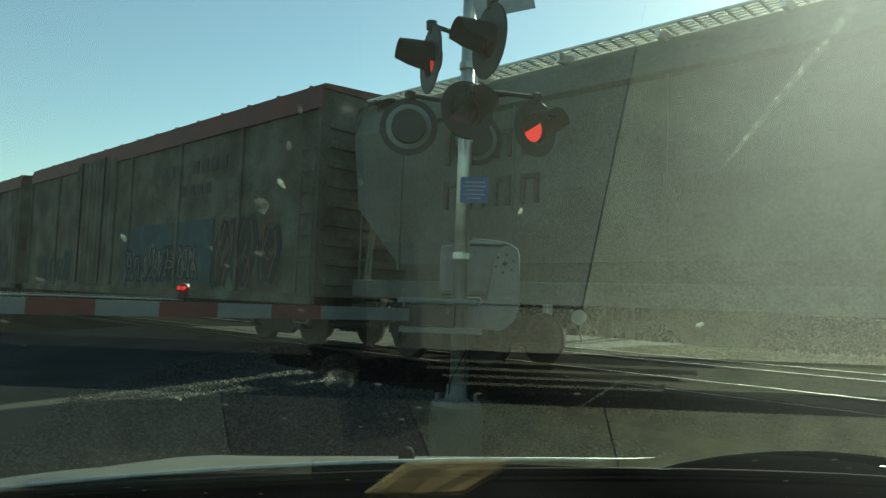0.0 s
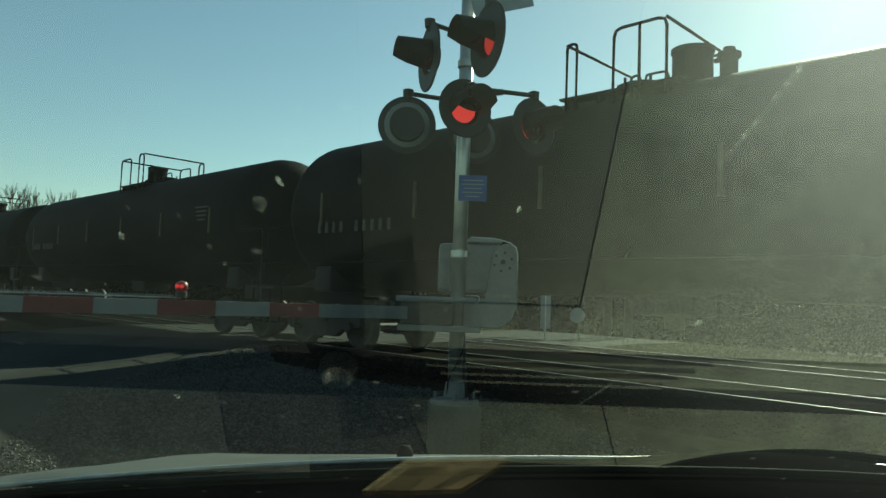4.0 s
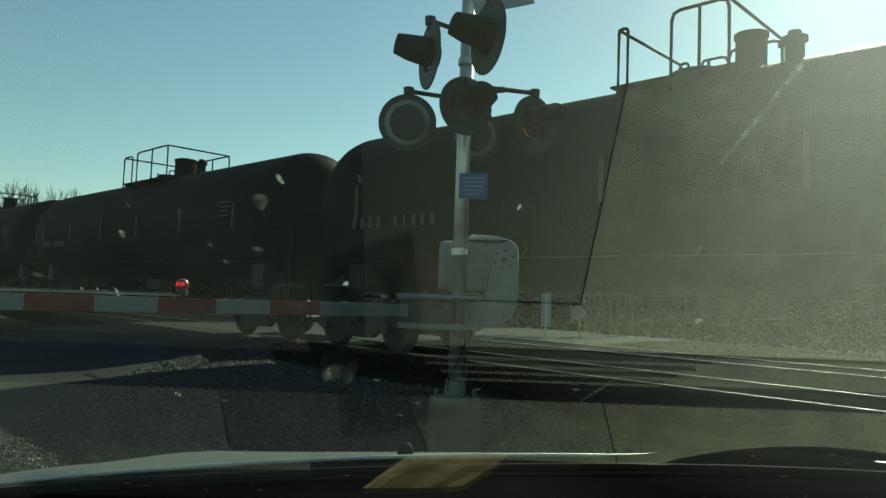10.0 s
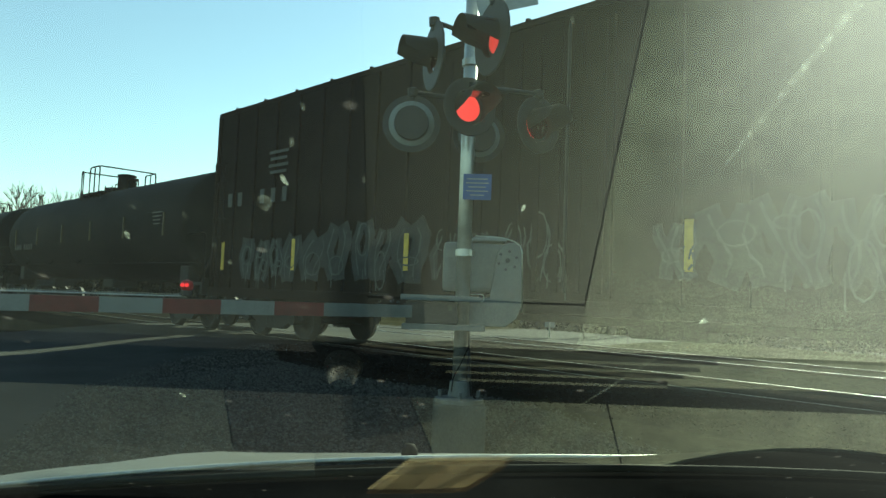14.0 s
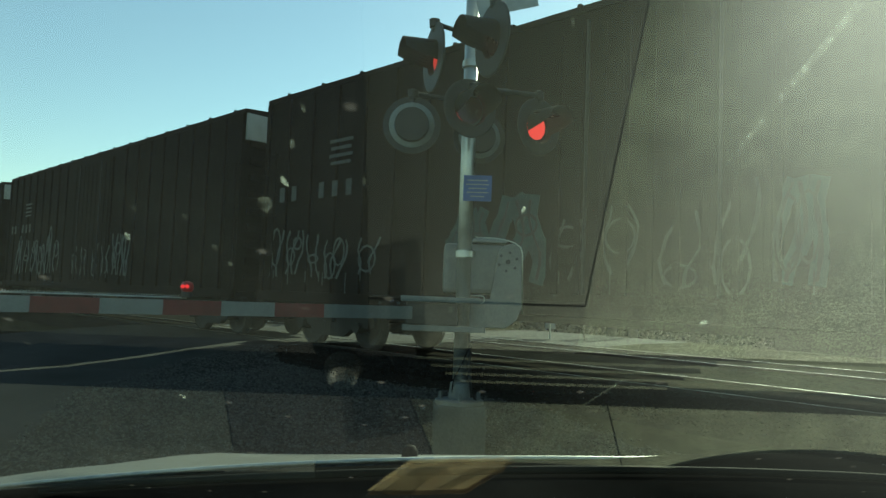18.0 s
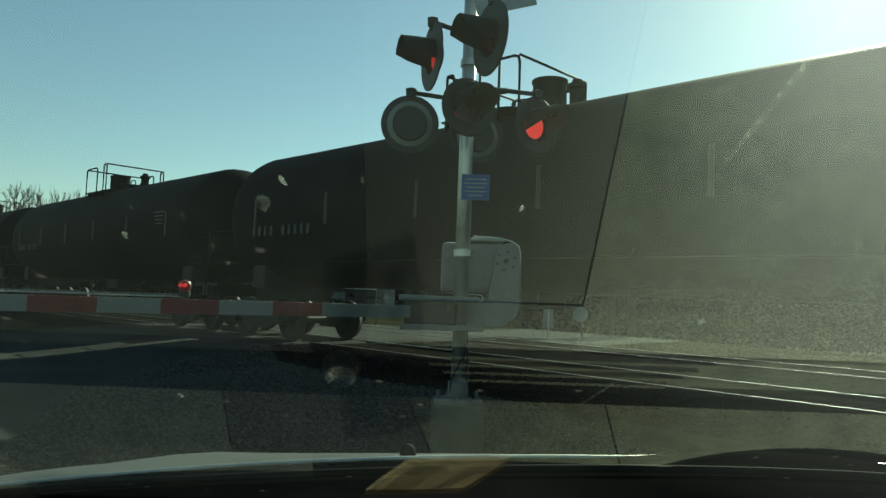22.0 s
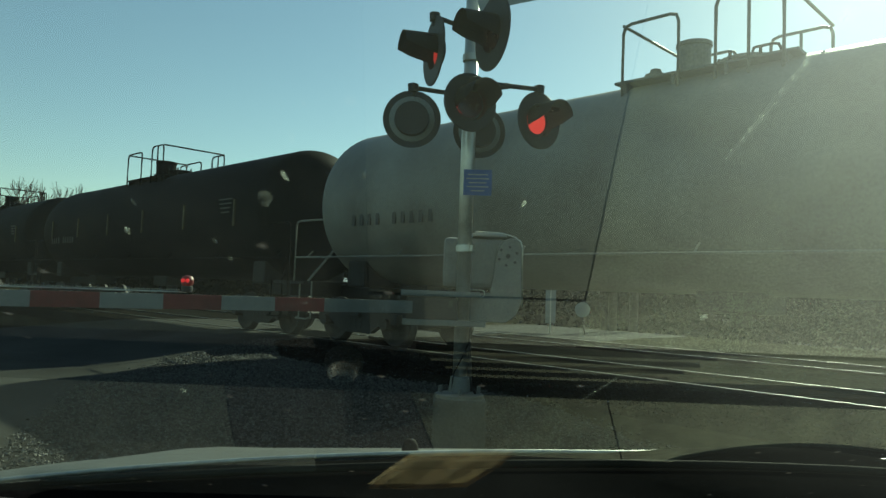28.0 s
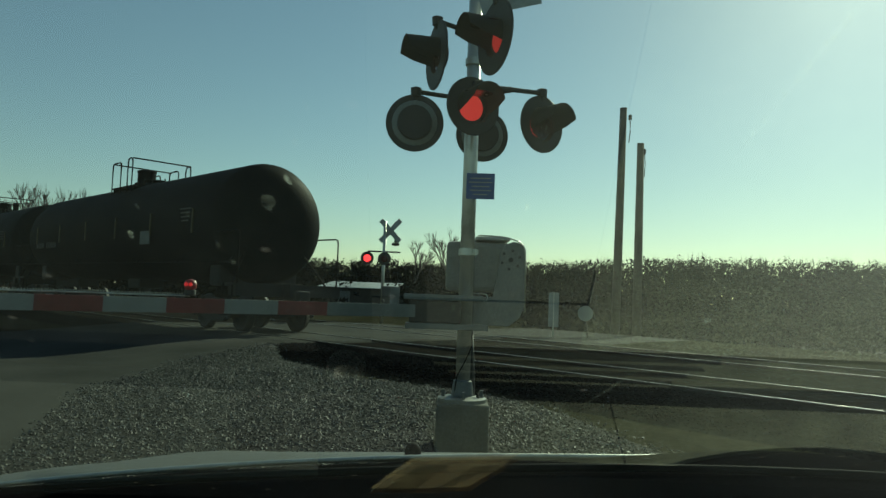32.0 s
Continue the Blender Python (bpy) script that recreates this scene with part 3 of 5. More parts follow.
    pad("dash_edge", -0.129, 1.10, 0.744, 0.86, M_COWL, top - 0.01)
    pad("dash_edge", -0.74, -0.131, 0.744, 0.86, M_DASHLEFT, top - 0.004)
    for i in range(5):
        bm = bm_new()
        add_box(bm, 0.13, 0.611 + 0.0095 * i, top - 0.003, 0.30 - 0.03 * i, 0.0035, 0.012)
        part("grille_bar", bm, M_DASHFRONT, car)
    bm = bm_new()
    add_lathe(bm, [(0, 0.006), (0.010, 0.008), (0.0155, 0.010), (0.0165, 0.004), (0.019, 0.001), (0.020, -0.004), (0.020, -0.02)], 28, Matrix.Translation((-0.094, 0.639, top - 0.004)))
    part("light_sensor", bm, M_SENSOR, car, "round grey light sensor", smooth=True)
    # cowl, wiper and bonnet; the driver sits to the side of the car's middle line
    mid = 0.20
    def crown(x):
        return 0.048 * (abs(x - mid - 0.2) / 0.85) ** 2
    def hump(x):
        return 0.023 * math.exp(-((x - 0.50) / 0.23) ** 2)
    bm = bm_new()
    rows = []
    xs = [mid - 0.95 + 1.9 * i / 40 for i in range(41)]
    for y, z, k in ((0.78, -0.25, 0), (0.84, -0.205, 0), (0.90, -0.208, 0.2), (0.98, -0.222, 0.9), (1.03, -0.2265, 1), (1.045, -0.24, 1), (1.05, -0.33, 0)):
        rows.append([bm.verts.new((x, y, z - crown(x) * y + hump(x) * k)) for x in xs])
    for a, b in zip(rows, rows[1:]):
        for i in range(40):
            bm.faces.new((a[i], a[i + 1], b[i + 1], b[i]))
    part("cowl", bm, M_COWL, car, "black plastic cowl", smooth=True)
    bm = bm_new()
    add_tube(bm, [(x, 0.86 + 0.02 * math.sin(3 * x), -0.197 - crown(x) * 0.86) for x in (-0.45, -0.2, 0.0, 0.25, 0.5, 0.8)], 0.005)
    part("wiper", bm, M_RUBBER, car, "black wiper blade", smooth=True)
    bm = bm_new()
    add_tube(bm, [(x, 1.052, -0.2245 - crown(x) * 1.05 + (0.006 if x > 0.3 else 0)) for x in [mid - 0.95 + 0.095 * i for i in range(21)]], 0.004)
    part("bonnet_seal", bm, M_GALV, car, "bright rear edge of the bonnet", smooth=True)
    bm = bm_new()
    add_lathe(bm, [(0, 0.014), (0.008, 0.012), (0.012, 0.005), (0.014, -0.015)], 14, Matrix.Translation((-0.035, 1.13, -0.246)))
    part("washer_nozzle", bm, M_RUBBER, car, smooth=True)
    bm = bm_new()
    rows = []
    for k in range(17):
        d = 1.15 * k / 16
        rows.append([])
        for i in range(31):
            x = mid - 0.95 + 1.9 * i / 30
            z = -0.2285 - 0.185 * d - 0.05 * d * d - crown(x) * max(0.35, 1.05 - 1.1 * d) - 0.05 * ease(0.7, 0.95, abs(x - mid)) * d + 0.03 * max(0, abs(x - mid) - 0.6) * ease(0, 0.2, d)
            rows[-1].append(bm.verts.new((x, 1.056 + d, z)))
    for a, b in zip(rows, rows[1:]):
        for i in range(30):
            bm.faces.new((a[i], a[i + 1], b[i + 1], b[i]))
    part("bonnet", bm, M_CARPAINT, car, "silver bonnet", smooth=True)
    # shell
    bm = bm_new()
    for s in (-1, 1):
        add_box(bm, mid + s * 0.95, 0.0, -0.82, 0.06, 4.3, 0.5, bevel=0.02)
        add_box(bm, mid + s * 0.95, -0.75, -0.42, 0.06, 2.8, 0.32, bevel=0.02)
    add_box(bm, mid, 2.18, -0.87, 1.9, 0.08, 0.5, bevel=0.03)
    add_box(bm, mid, -2.15, -0.6, 1.9, 0.08, 0.85, bevel=0.03)
    add_box(bm, mid, 0.0, -1.08, 1.9, 4.3, 0.05)
    part("body", bm, M_CARPAINT, car)
    bm = bm_new()
    add_box(bm, mid, -1.04, 0.29, 1.84, 1.76, 0.05, bevel=0.02)
    part("roof", bm, M_LINING, car)
    bm = bm_new()
    for s in (-1, 1):
        add_box(bm, mid + s * 0.92, -0.99, -0.05, 0.04, 1.8, 0.66)
    add_box(bm, mid, -1.9, -0.05, 1.8, 0.04, 0.66)
    add_box(bm, mid, 0.12, -0.62, 1.8, 0.04, 0.62)
    part("cabin_lining", bm, M_LINING, car)
    for s in (-1, 1):
        bm = bm_new()
        add_cyl(bm, (mid + s * 0.98, 0.86, glass_z(0.86)), (mid + s * 0.84, -0.14, glass_z(-0.14)), 0.035, n=10)
        part("windscreen_pillar", bm, M_LINING, car)
        for y in (1.35, -1.35):
            bm = bm_new()
            add_lathe(bm, [(0.2, -0.09), (0.31, -0.1), (0.33, -0.06), (0.33, 0.06), (0.31, 0.1), (0.2, 0.09)], 28, Matrix.Translation((mid + s * 0.85, y, -1.03)) @ TURN_X)
            part("tyre", bm, M_RUBBER, car, smooth=True)


parked_car()


# ---------- the train ----------
SPEED, SLOWING = 14.222, -0.035
SURGE = [(0, 0), (1, 0.38), (2, 0.27), (3, 0.0), (5, 0.1), (6, 0.22), (7, 0.25), (8, 0.28), (9, 0.0), (10, 0.1), (11, 0.0), (12, 0.05), (13, 0.54), (14, 0.0),
         (17, 0.0), (18, 0.08), (19, 0.0), (20, 0.0), (21, 0.06), (22, 0.1), (23, 0.12), (24, 0.1), (25, 0.28), (26, 0.1), (28, 0.0), (30, 0.0), (31, 0.12), (32, 0.0)]


def run(t):
    """How far the train has gone, towards -x, after t seconds; it surges a little as the slack runs in and out."""
    for (a, u), (b, v) in zip(SURGE, SURGE[1:]):
        if a <= t <= b:
            return SPEED * t + SLOWING * t * t / 2 + u + (v - u) * (t - a) / (b - a)


TRAIN = []          # (car, where its middle stands at 0 s)


def wheel_mesh():
    bm = bm_new()
    add_lathe(bm, [(0.0, -0.03), (0.09, -0.05), (0.12, -0.03), (0.36, 0.0), (0.40, -0.045), (0.455, -0.045), (0.455, -0.02), (0.42, -0.01), (0.415, 0.08), (0.36, 0.085), (0.34, 0.03), (0.12, 0.03), (0.09, 0.09), (0.0, 0.09)], 24)
    return finish("wheel", bm, M_WHEEL, True)


WHEEL = wheel_mesh()


def side_frame_mesh():
    bm = bm_new()
    out = [(-1.15, 0.42), (-1.15, 0.60), (-0.75, 0.62), (-0.42, 0.78), (0.42, 0.78), (0.75, 0.62), (1.15, 0.60), (1.15, 0.42), (0.72, 0.40), (0.40, 0.22), (-0.40, 0.22), (-0.72, 0.40)]
    a = [bm.verts.new((x, -0.07, z)) for x, z in out]
    b = [bm.verts.new((x, 0.07, z)) for x, z in out]
    for i in range(len(out)):
        j = (i + 1) % len(out)
        bm.faces.new((a[i], a[j], b[j], b[i]))
    bm.faces.new(a)
    bm.faces.new(b)
    for x in (-0.16, 0, 0.16):
        add_cyl(bm, (x, -0.02, 0.3), (x, -0.02, 0.6), 0.06, n=10)
    for x in (-0.89, 0.89):
        add_cyl(bm, (x, -0.16, 0.42), (x, 0.1, 0.42), 0.1, n=12)
    return finish("side_frame", bm, M_TRUCK)


SIDE_FRAME = side_frame_mesh()
bm = bm_new()
add_box(bm, 0, 0, 0.62, 0.36, 2.3, 0.24, bevel=0.03)
add_cyl(bm, (-0.89, -0.95, 0.42), (-0.89, 0.95, 0.42), 0.08)
add_cyl(bm, (0.89, -0.95, 0.42), (0.89, 0.95, 0.42), 0.08)
BOLSTER = finish("bolster", bm, M_TRUCK)


def bogies(car, offset):
    for s in (-1, 1):
        b = new("bogie", BOLSTER)
        b.parent, b.matrix_basis = car, pose(s * offset, 0, 0)
        b["label"] = "grimy cast steel four-wheel bogie"
        for y in (-1, 1):
            f = new("side_frame", SIDE_FRAME)
            f.parent, f.matrix_basis = b, pose(0, y * 0.99, 0, 0, 0, 0 if y < 0 else 180)
            for x in (-0.89, 0.89):
                w = new("wheel", WHEEL)
                w.parent = b
                w.matrix_basis = Matrix.Translation((x, y * 0.756, 0.42)) @ pose(0, 0, 0, 90 * (1 if y < 0 else -1), 0, 0)


def coupler_mesh():
    bm = bm_new()
    add_box(bm, 0.25, 0, 0.86, 0.6, 0.18, 0.2, bevel=0.03)
    add_box(bm, 0.55, 0.02, 0.86, 0.22, 0.3, 0.3, bevel=0.05)
    add_tube(bm, [(0.1, 0.35, 0.85), (0.3, 0.34, 0.55), (0.6, 0.3, 0.42)], 0.03)
    return finish("coupler", bm, M_TRUCK)


COUPLER = coupler_mesh()


def couplers(car, x):
    for s in (-1, 1):
        c = new("coupler", COUPLER)
        c.parent, c.matrix_basis = car, pose(s * x, 0, 0, 0, 0, 0 if s > 0 else 180)


def bars(parent, name, items, material, depth=0.012, label=""):
    """Unreadable lettering and marks: thin bars on a wall that faces -y."""
    bm = bm_new()
    for x, y, z, w, h in items:
        add_box(bm, x, y, z, w, depth, h)
    return part(name, bm, material, parent, label)


M_MARK = mat("dull_white_lettering", (0.05, 0.05, 0.047), 0.7, 0, 9, 0.4)
M_TAPE = mat("dull_yellow_tape", (0.07, 0.055, 0.022), 0.7, 0, 9, 0.4)
M_SPRAYGREY = mat("pale_spray_paint", (0.065, 0.068, 0.064), 0.8, 0, 5, 0.4)
M_SPRAYDIM = mat("thin_grey_spray_paint", (0.027, 0.028, 0.026), 0.8, 0, 5, 0.5)
M_SPRAYBLACK = mat("black_spray_paint", (0.02, 0.02, 0.02), 0.8, 0, 5, 0.4)
M_SPRAYBLUE = mat("blue_spray_paint", (0.035, 0.068, 0.078), 0.8, 0, 3, 0.4)
M_SPRAYTEAL = mat("thin_teal_spray_paint", (0.02, 0.045, 0.045), 0.8, 0, 3, 0.4)
M_SPRAYWHITE = mat("white_spray_paint", (0.16, 0.165, 0.16), 0.8, 0, 5, 0.3)
M_SPRAYRUST = mat("rust_red_spray_paint", (0.16, 0.07, 0.04), 0.8, 0, 4, 0.4)
M_LETTER = mat("dark_faded_lettering", (0.07, 0.06, 0.05), 0.8, 0, 6, 0.4)
M_PLACARD = mat("worn_placard", (0.12, 0.12, 0.11), 0.7, 0, 9, 0.3)

TANK_R, TANK_TOP, RAIL_TOP = 1.515, 4.17, 4.89


def tank_car(material, length, label, fittings, swell=0.0):
    """A tank on stub sills: shell with domed heads, manway with its guard rails, ladders, end platforms and bogies."""
    car = thing("tank_car", label, "tank car", group="freight train")
    radius, crest = TANK_R + swell / 2, TANK_TOP + swell
    zc = crest - radius
    half = length / 2 - 0.50
    bm = bm_new()
    head = 0.70
    prof = [(0, -half)]
    for k in range(1, 9):
        a = math.pi / 2 * k / 8
        prof.append((radius * math.sin(a) ** 0.8, -half + head * (1 - math.cos(a))))
    prof[-1] = (radius, -half + head)
    prof += [(radius, (half - head) * (k / 7 - 1)) for k in range(1, 14)]
    prof += [(r, -z) for r, z in reversed(prof[:9])]
    add_lathe(bm, prof, 48, Matrix.Translation((0, 0, zc)) @ TURN_X)
    part("tank", bm, material, car, smooth=True)
    # sills and end platforms
    for s in (-1, 1):
        bm = bm_new()
        add_box(bm, s * (half - 0.7), 0, 1.0, 2.9, 0.36, 0.34, bevel=0.02)
        add_box(bm, s * (half - 1.15), 0, 1.32, 0.5, 2.2, 0.5, bevel=0.05)
        add_box(bm, s * (half + 0.28), 0, 1.12, 0.5, 2.9, 0.06)
        add_box(bm, s * (half + 0.5), 0, 0.98, 0.06, 2.9, 0.25)
        part("end_sill", bm, M_TRUCK, car)
        for y in (-1.38, 1.38):
            bm = bm_new()
            add_tube(bm, [(s * (half + 0.46), y, 1.12), (s * (half + 0.46), y, 2.35), (s * (half - 0.3), y, 2.35), (s * (half - 0.6), y * 0.97, 2.35)], 0.02)
            part("end_handrail", bm, material, car, smooth=True)
            bm = bm_new()
            for z in (0.45, 0.8):
                add_tube(bm, [(s * (half + 0.25), y, z), (s * (half + 0.25), y * 1.06, z - 0.03), (s * (half - 0.15), y * 1.06, z - 0.03), (s * (half - 0.15), y, z)], 0.016)
            for x in (0.25, -0.15):
                add_cyl(bm, (s * (half + x), y, 0.42), (s * (half + x), y, 1.15), 0.018, n=6)
            part("step_ladder", bm, material, car)
        bm = bm_new()
        add_tube(bm, [(s * (half + 0.1), -1.3, 1.15), (s * (half - 0.25), -0.8, 1.95)], 0.022)
        add_tube(bm, [(s * (half + 0.1), 1.3, 1.15), (s * (half - 0.25), 0.8, 1.95)], 0.022)
        part("head_brace", bm, material, car)
    # long side rails along the foot of the tank
    for y in (-1.42, 1.42):
        bm = bm_new()
        add_tube(bm, [(-half - 0.4, y, 1.62), (half + 0.4, y, 1.62)], 0.018)
        for k in range(7):
            x = -half + 2 * half * k / 6
            add_cyl(bm, (x, y, 1.62), (x, y * 0.9, 1.75), 0.014, n=6)
        part("side_rail", bm, material, car)
    # saddle skirts and bottom outlet
    bm = bm_new()
    add_box(bm, 0, 0, 1.05, 0.9, 0.8, 0.3, bevel=0.05)
    add_cyl(bm, (0, 0, 0.72), (0, 0, 1.0), 0.14)
    part("bottom_outlet", bm, M_TRUCK, car)
    # dome, manway and valves on top, and the rails round them
    a, b, c, d, dome, bore, box, valve = fittings
    bm = bm_new()
    add_lathe(bm, [(bore, -0.1), (bore, 0.02), (bore + 0.05, 0.03), (bore + 0.05, 0.07), (bore, 0.08), (bore, 0.50), (bore + 0.02, 0.51), (bore + 0.02, 0.56), (bore - 0.04, 0.58), (0, 0.585)], 28, Matrix.Translation((dome, 0, crest - 0.03)))
    cover = part("valve_dome", bm, material, car)
    bm = bm_new()
    for k in range(8):
        u = radians(45 * k + 10)
        add_cyl(bm, (dome + (bore + 0.03) * math.cos(u), (bore + 0.03) * math.sin(u), crest), (dome + (bore + 0.03) * math.cos(u), (bore + 0.03) * math.sin(u), crest + 0.08), 0.018, n=6)
    part("hinge_bolts", bm, M_TRUCK, cover)
    bm = bm_new()
    add_lathe(bm, [(0.34, -0.1), (0.34, 0.10), (0.38, 0.11), (0.38, 0.15), (0.32, 0.17), (0.1, 0.20), (0, 0.20)], 24, Matrix.Translation((box, 0, crest - 0.02)))
    manway = part("manway", bm, material, car)
    bm = bm_new()
    for k in range(6):
        u = radians(60 * k + 15)
        add_cyl(bm, (box + 0.37 * math.cos(u), 0.37 * math.sin(u), crest + 0.02), (box + 0.37 * math.cos(u), 0.37 * math.sin(u), crest + 0.2), 0.022, n=6)
    add_tube(bm, [(box + 0.1, -0.1, crest + 0.16), (box + 0.1, -0.1, crest + 0.27), (box + 0.44, -0.1, crest + 0.27), (box + 0.48, -0.1, crest + 0.1)], 0.02)
    part("lid_clamp", bm, M_TRUCK, manway)
    bm = bm_new()
    if valve is not None:
        tall = 0.42 if valve > dome else 0.24
        add_lathe(bm, [(0.08, -0.1), (0.08, 0.06), (0.12, 0.08), (0.12, tall - 0.1), (0.16, tall - 0.08), (0.16, tall - 0.02), (0.09, tall), (0.08, tall + 0.06), (0, tall + 0.07)], 16, Matrix.Translation((valve, 0, crest - 0.03)))
        add_cyl(bm, (valve, 0.0, crest + tall - 0.12), (valve - 0.2, 0.0, crest + tall - 0.12), 0.035, n=10)
        part("safety_valve", bm, material, car)
    gy = 0.93
    foot = zc + math.sqrt(radius ** 2 - gy ** 2) - 0.02
    top = RAIL_TOP + swell
    for y in (-gy, gy):
        bm = bm_new()
        add_box(bm, (a + d) / 2, y * 0.8, crest - 0.125, d - a + 0.3, 0.3, 0.03)
        for x in (a, (2 * a + d) / 3, (a + 2 * d) / 3, d):
            add_box(bm, x, y * 0.8, crest - 0.2, 0.05, 0.26, 0.14)
        part("platform", bm, material, car)
        # a short loop at one end, an arch at the other, the way up between them
        bm = bm_new()
        add_tube(bm, [(a, y, foot), (a, y, top - 0.06), (b, y, top - 0.06), (b, y, foot)], 0.024)
        part("guard_rail", bm, material, car, smooth=True)
        bm = bm_new()
        add_tube(bm, [(c, y, foot), (c, y, top), (d, y, top), (d, y, foot)], 0.024)
        if d - c > 0.5:
            add_cyl(bm, ((c + d) / 2, y, foot), ((c + d) / 2, y, top), 0.022, n=8)
        part("guard_rail", bm, material, car, smooth=True)
    for x, z in ((a, top - 0.06), (d, top)):
        bm = bm_new()
        add_tube(bm, [(x, -gy, z - 0.005), (x, gy, z - 0.005)], 0.022)
        part("guard_rail", bm, material, car, smooth=True)
    bm = bm_new()
    add_tube(bm, [(b, gy, top - 0.4), (c, gy, top - 0.4)], 0.018)
    part("knee_rail", bm, material, car)
    # marks
    yy = -radius - 0.012
    items = []
    for i, w in enumerate((0.2, 0.2, 0.18, 0.2, 0.0, 0.2, 0.18, 0.2, 0.2, 0.2)):
        if w:
            items.append((-half + 1.5 + 0.22 * i, yy + 0.05, zc - 0.38, w * 0.42, 0.2))
    bars(car, "reporting_mark", items, M_MARK, 0.02)
    bars(car, "small_print", [(half - 2.0, yy, zc + 0.3 - 0.1 * k, 0.6 - 0.08 * k, 0.03) for k in range(4)], M_MARK, 0.02)
    for k in range(6 if material == M_TANK else 0):
        x = -half + 1.6 + (2 * half - 3.2) * k / 5
        bars(car, "reflective_tape", [(x, yy, zc - 0.02, 0.06, 0.6)], M_TAPE, 0.03, "dull yellow reflective strip")
    bogies(car, half - 1.15)
    couplers(car, half + 0.45)
    return car


def scribble(parent, x0, x1, z0, z1, y, material, seed, width=0.06, label="spray-painted scrawl", fill=None):
    """Unreadable spray paint: a row of fat, crooked, looping shapes with drips, filled or hollow."""
    rng = random.Random(seed)
    bm, inner = bm_new(), bm_new()
    x = x0
    def stroke(target, a, b, c, d, w, lift):
        t = math.atan2(d - b, c - a)
        add_box(target, 0, 0, 0, math.hypot(c - a, d - b) + w * 0.6, 0.004, w, Matrix.Translation(((a + c) / 2, y - lift - 0.002 * rng.random(), (b + d) / 2)) @ pose(0, 0, 0, 0, -math.degrees(t), 0))
    while x < x1:
        w = rng.uniform(0.45, 0.8) * (z1 - z0)
        h0, h1 = z0 + rng.uniform(0, 0.12) * (z1 - z0), z1 - rng.uniform(0, 0.3) * (z1 - z0)
        lean = rng.uniform(-0.15, 0.25)
        arms = rng.randint(2, 3)
        for k in range(arms):
            u = x + w * (k + 0.5) / arms
            n = 6
            pts = []
            for j in range(n + 1):
                f = j / n
                pts.append((u + lean * (f - 0.5) + 0.12 * w * math.sin(f * 5 + seed + k * 2) + rng.uniform(-0.02, 0.02), h0 + (h1 - h0) * f))
            for (a, b), (c, d) in zip(pts, pts[1:]):
                stroke(bm, a, b, c, d, width * rng.uniform(0.7, 1.3), 0.003)
                if fill:
                    stroke(inner, a, b, c, d, w / arms * rng.uniform(0.75, 1.1), 0.0)
            if k:
                f = rng.uniform(0.1, 0.9)
                zz = h0 + (h1 - h0) * f
                r, tall = w / arms, rng.uniform(0.08, 0.45)
                q = [(u - r * 0.5 + r * 0.62 * math.cos(radians(30 * j)), zz + tall * (h1 - h0) * math.sin(radians(30 * j))) for j in range(13)]
                for (a, b), (c, d) in zip(q, q[1:]):
                    stroke(bm, a, b, c, d, width * rng.uniform(0.6, 1.0), 0.003)
        for k in range(rng.randint(0, 2)):
            u = x + w * rng.random()
            stroke(bm, u, h0 - rng.uniform(0.05, 0.3), u, h0 + 0.1, 0.02, 0.002)
        x += w * rng.uniform(0.95, 1.25)
    ob = part("graffiti", bm, material, parent, label)
    if fill:
        part("graffiti_fill", inner, fill, ob)
    else:
        inner.free()
    return ob


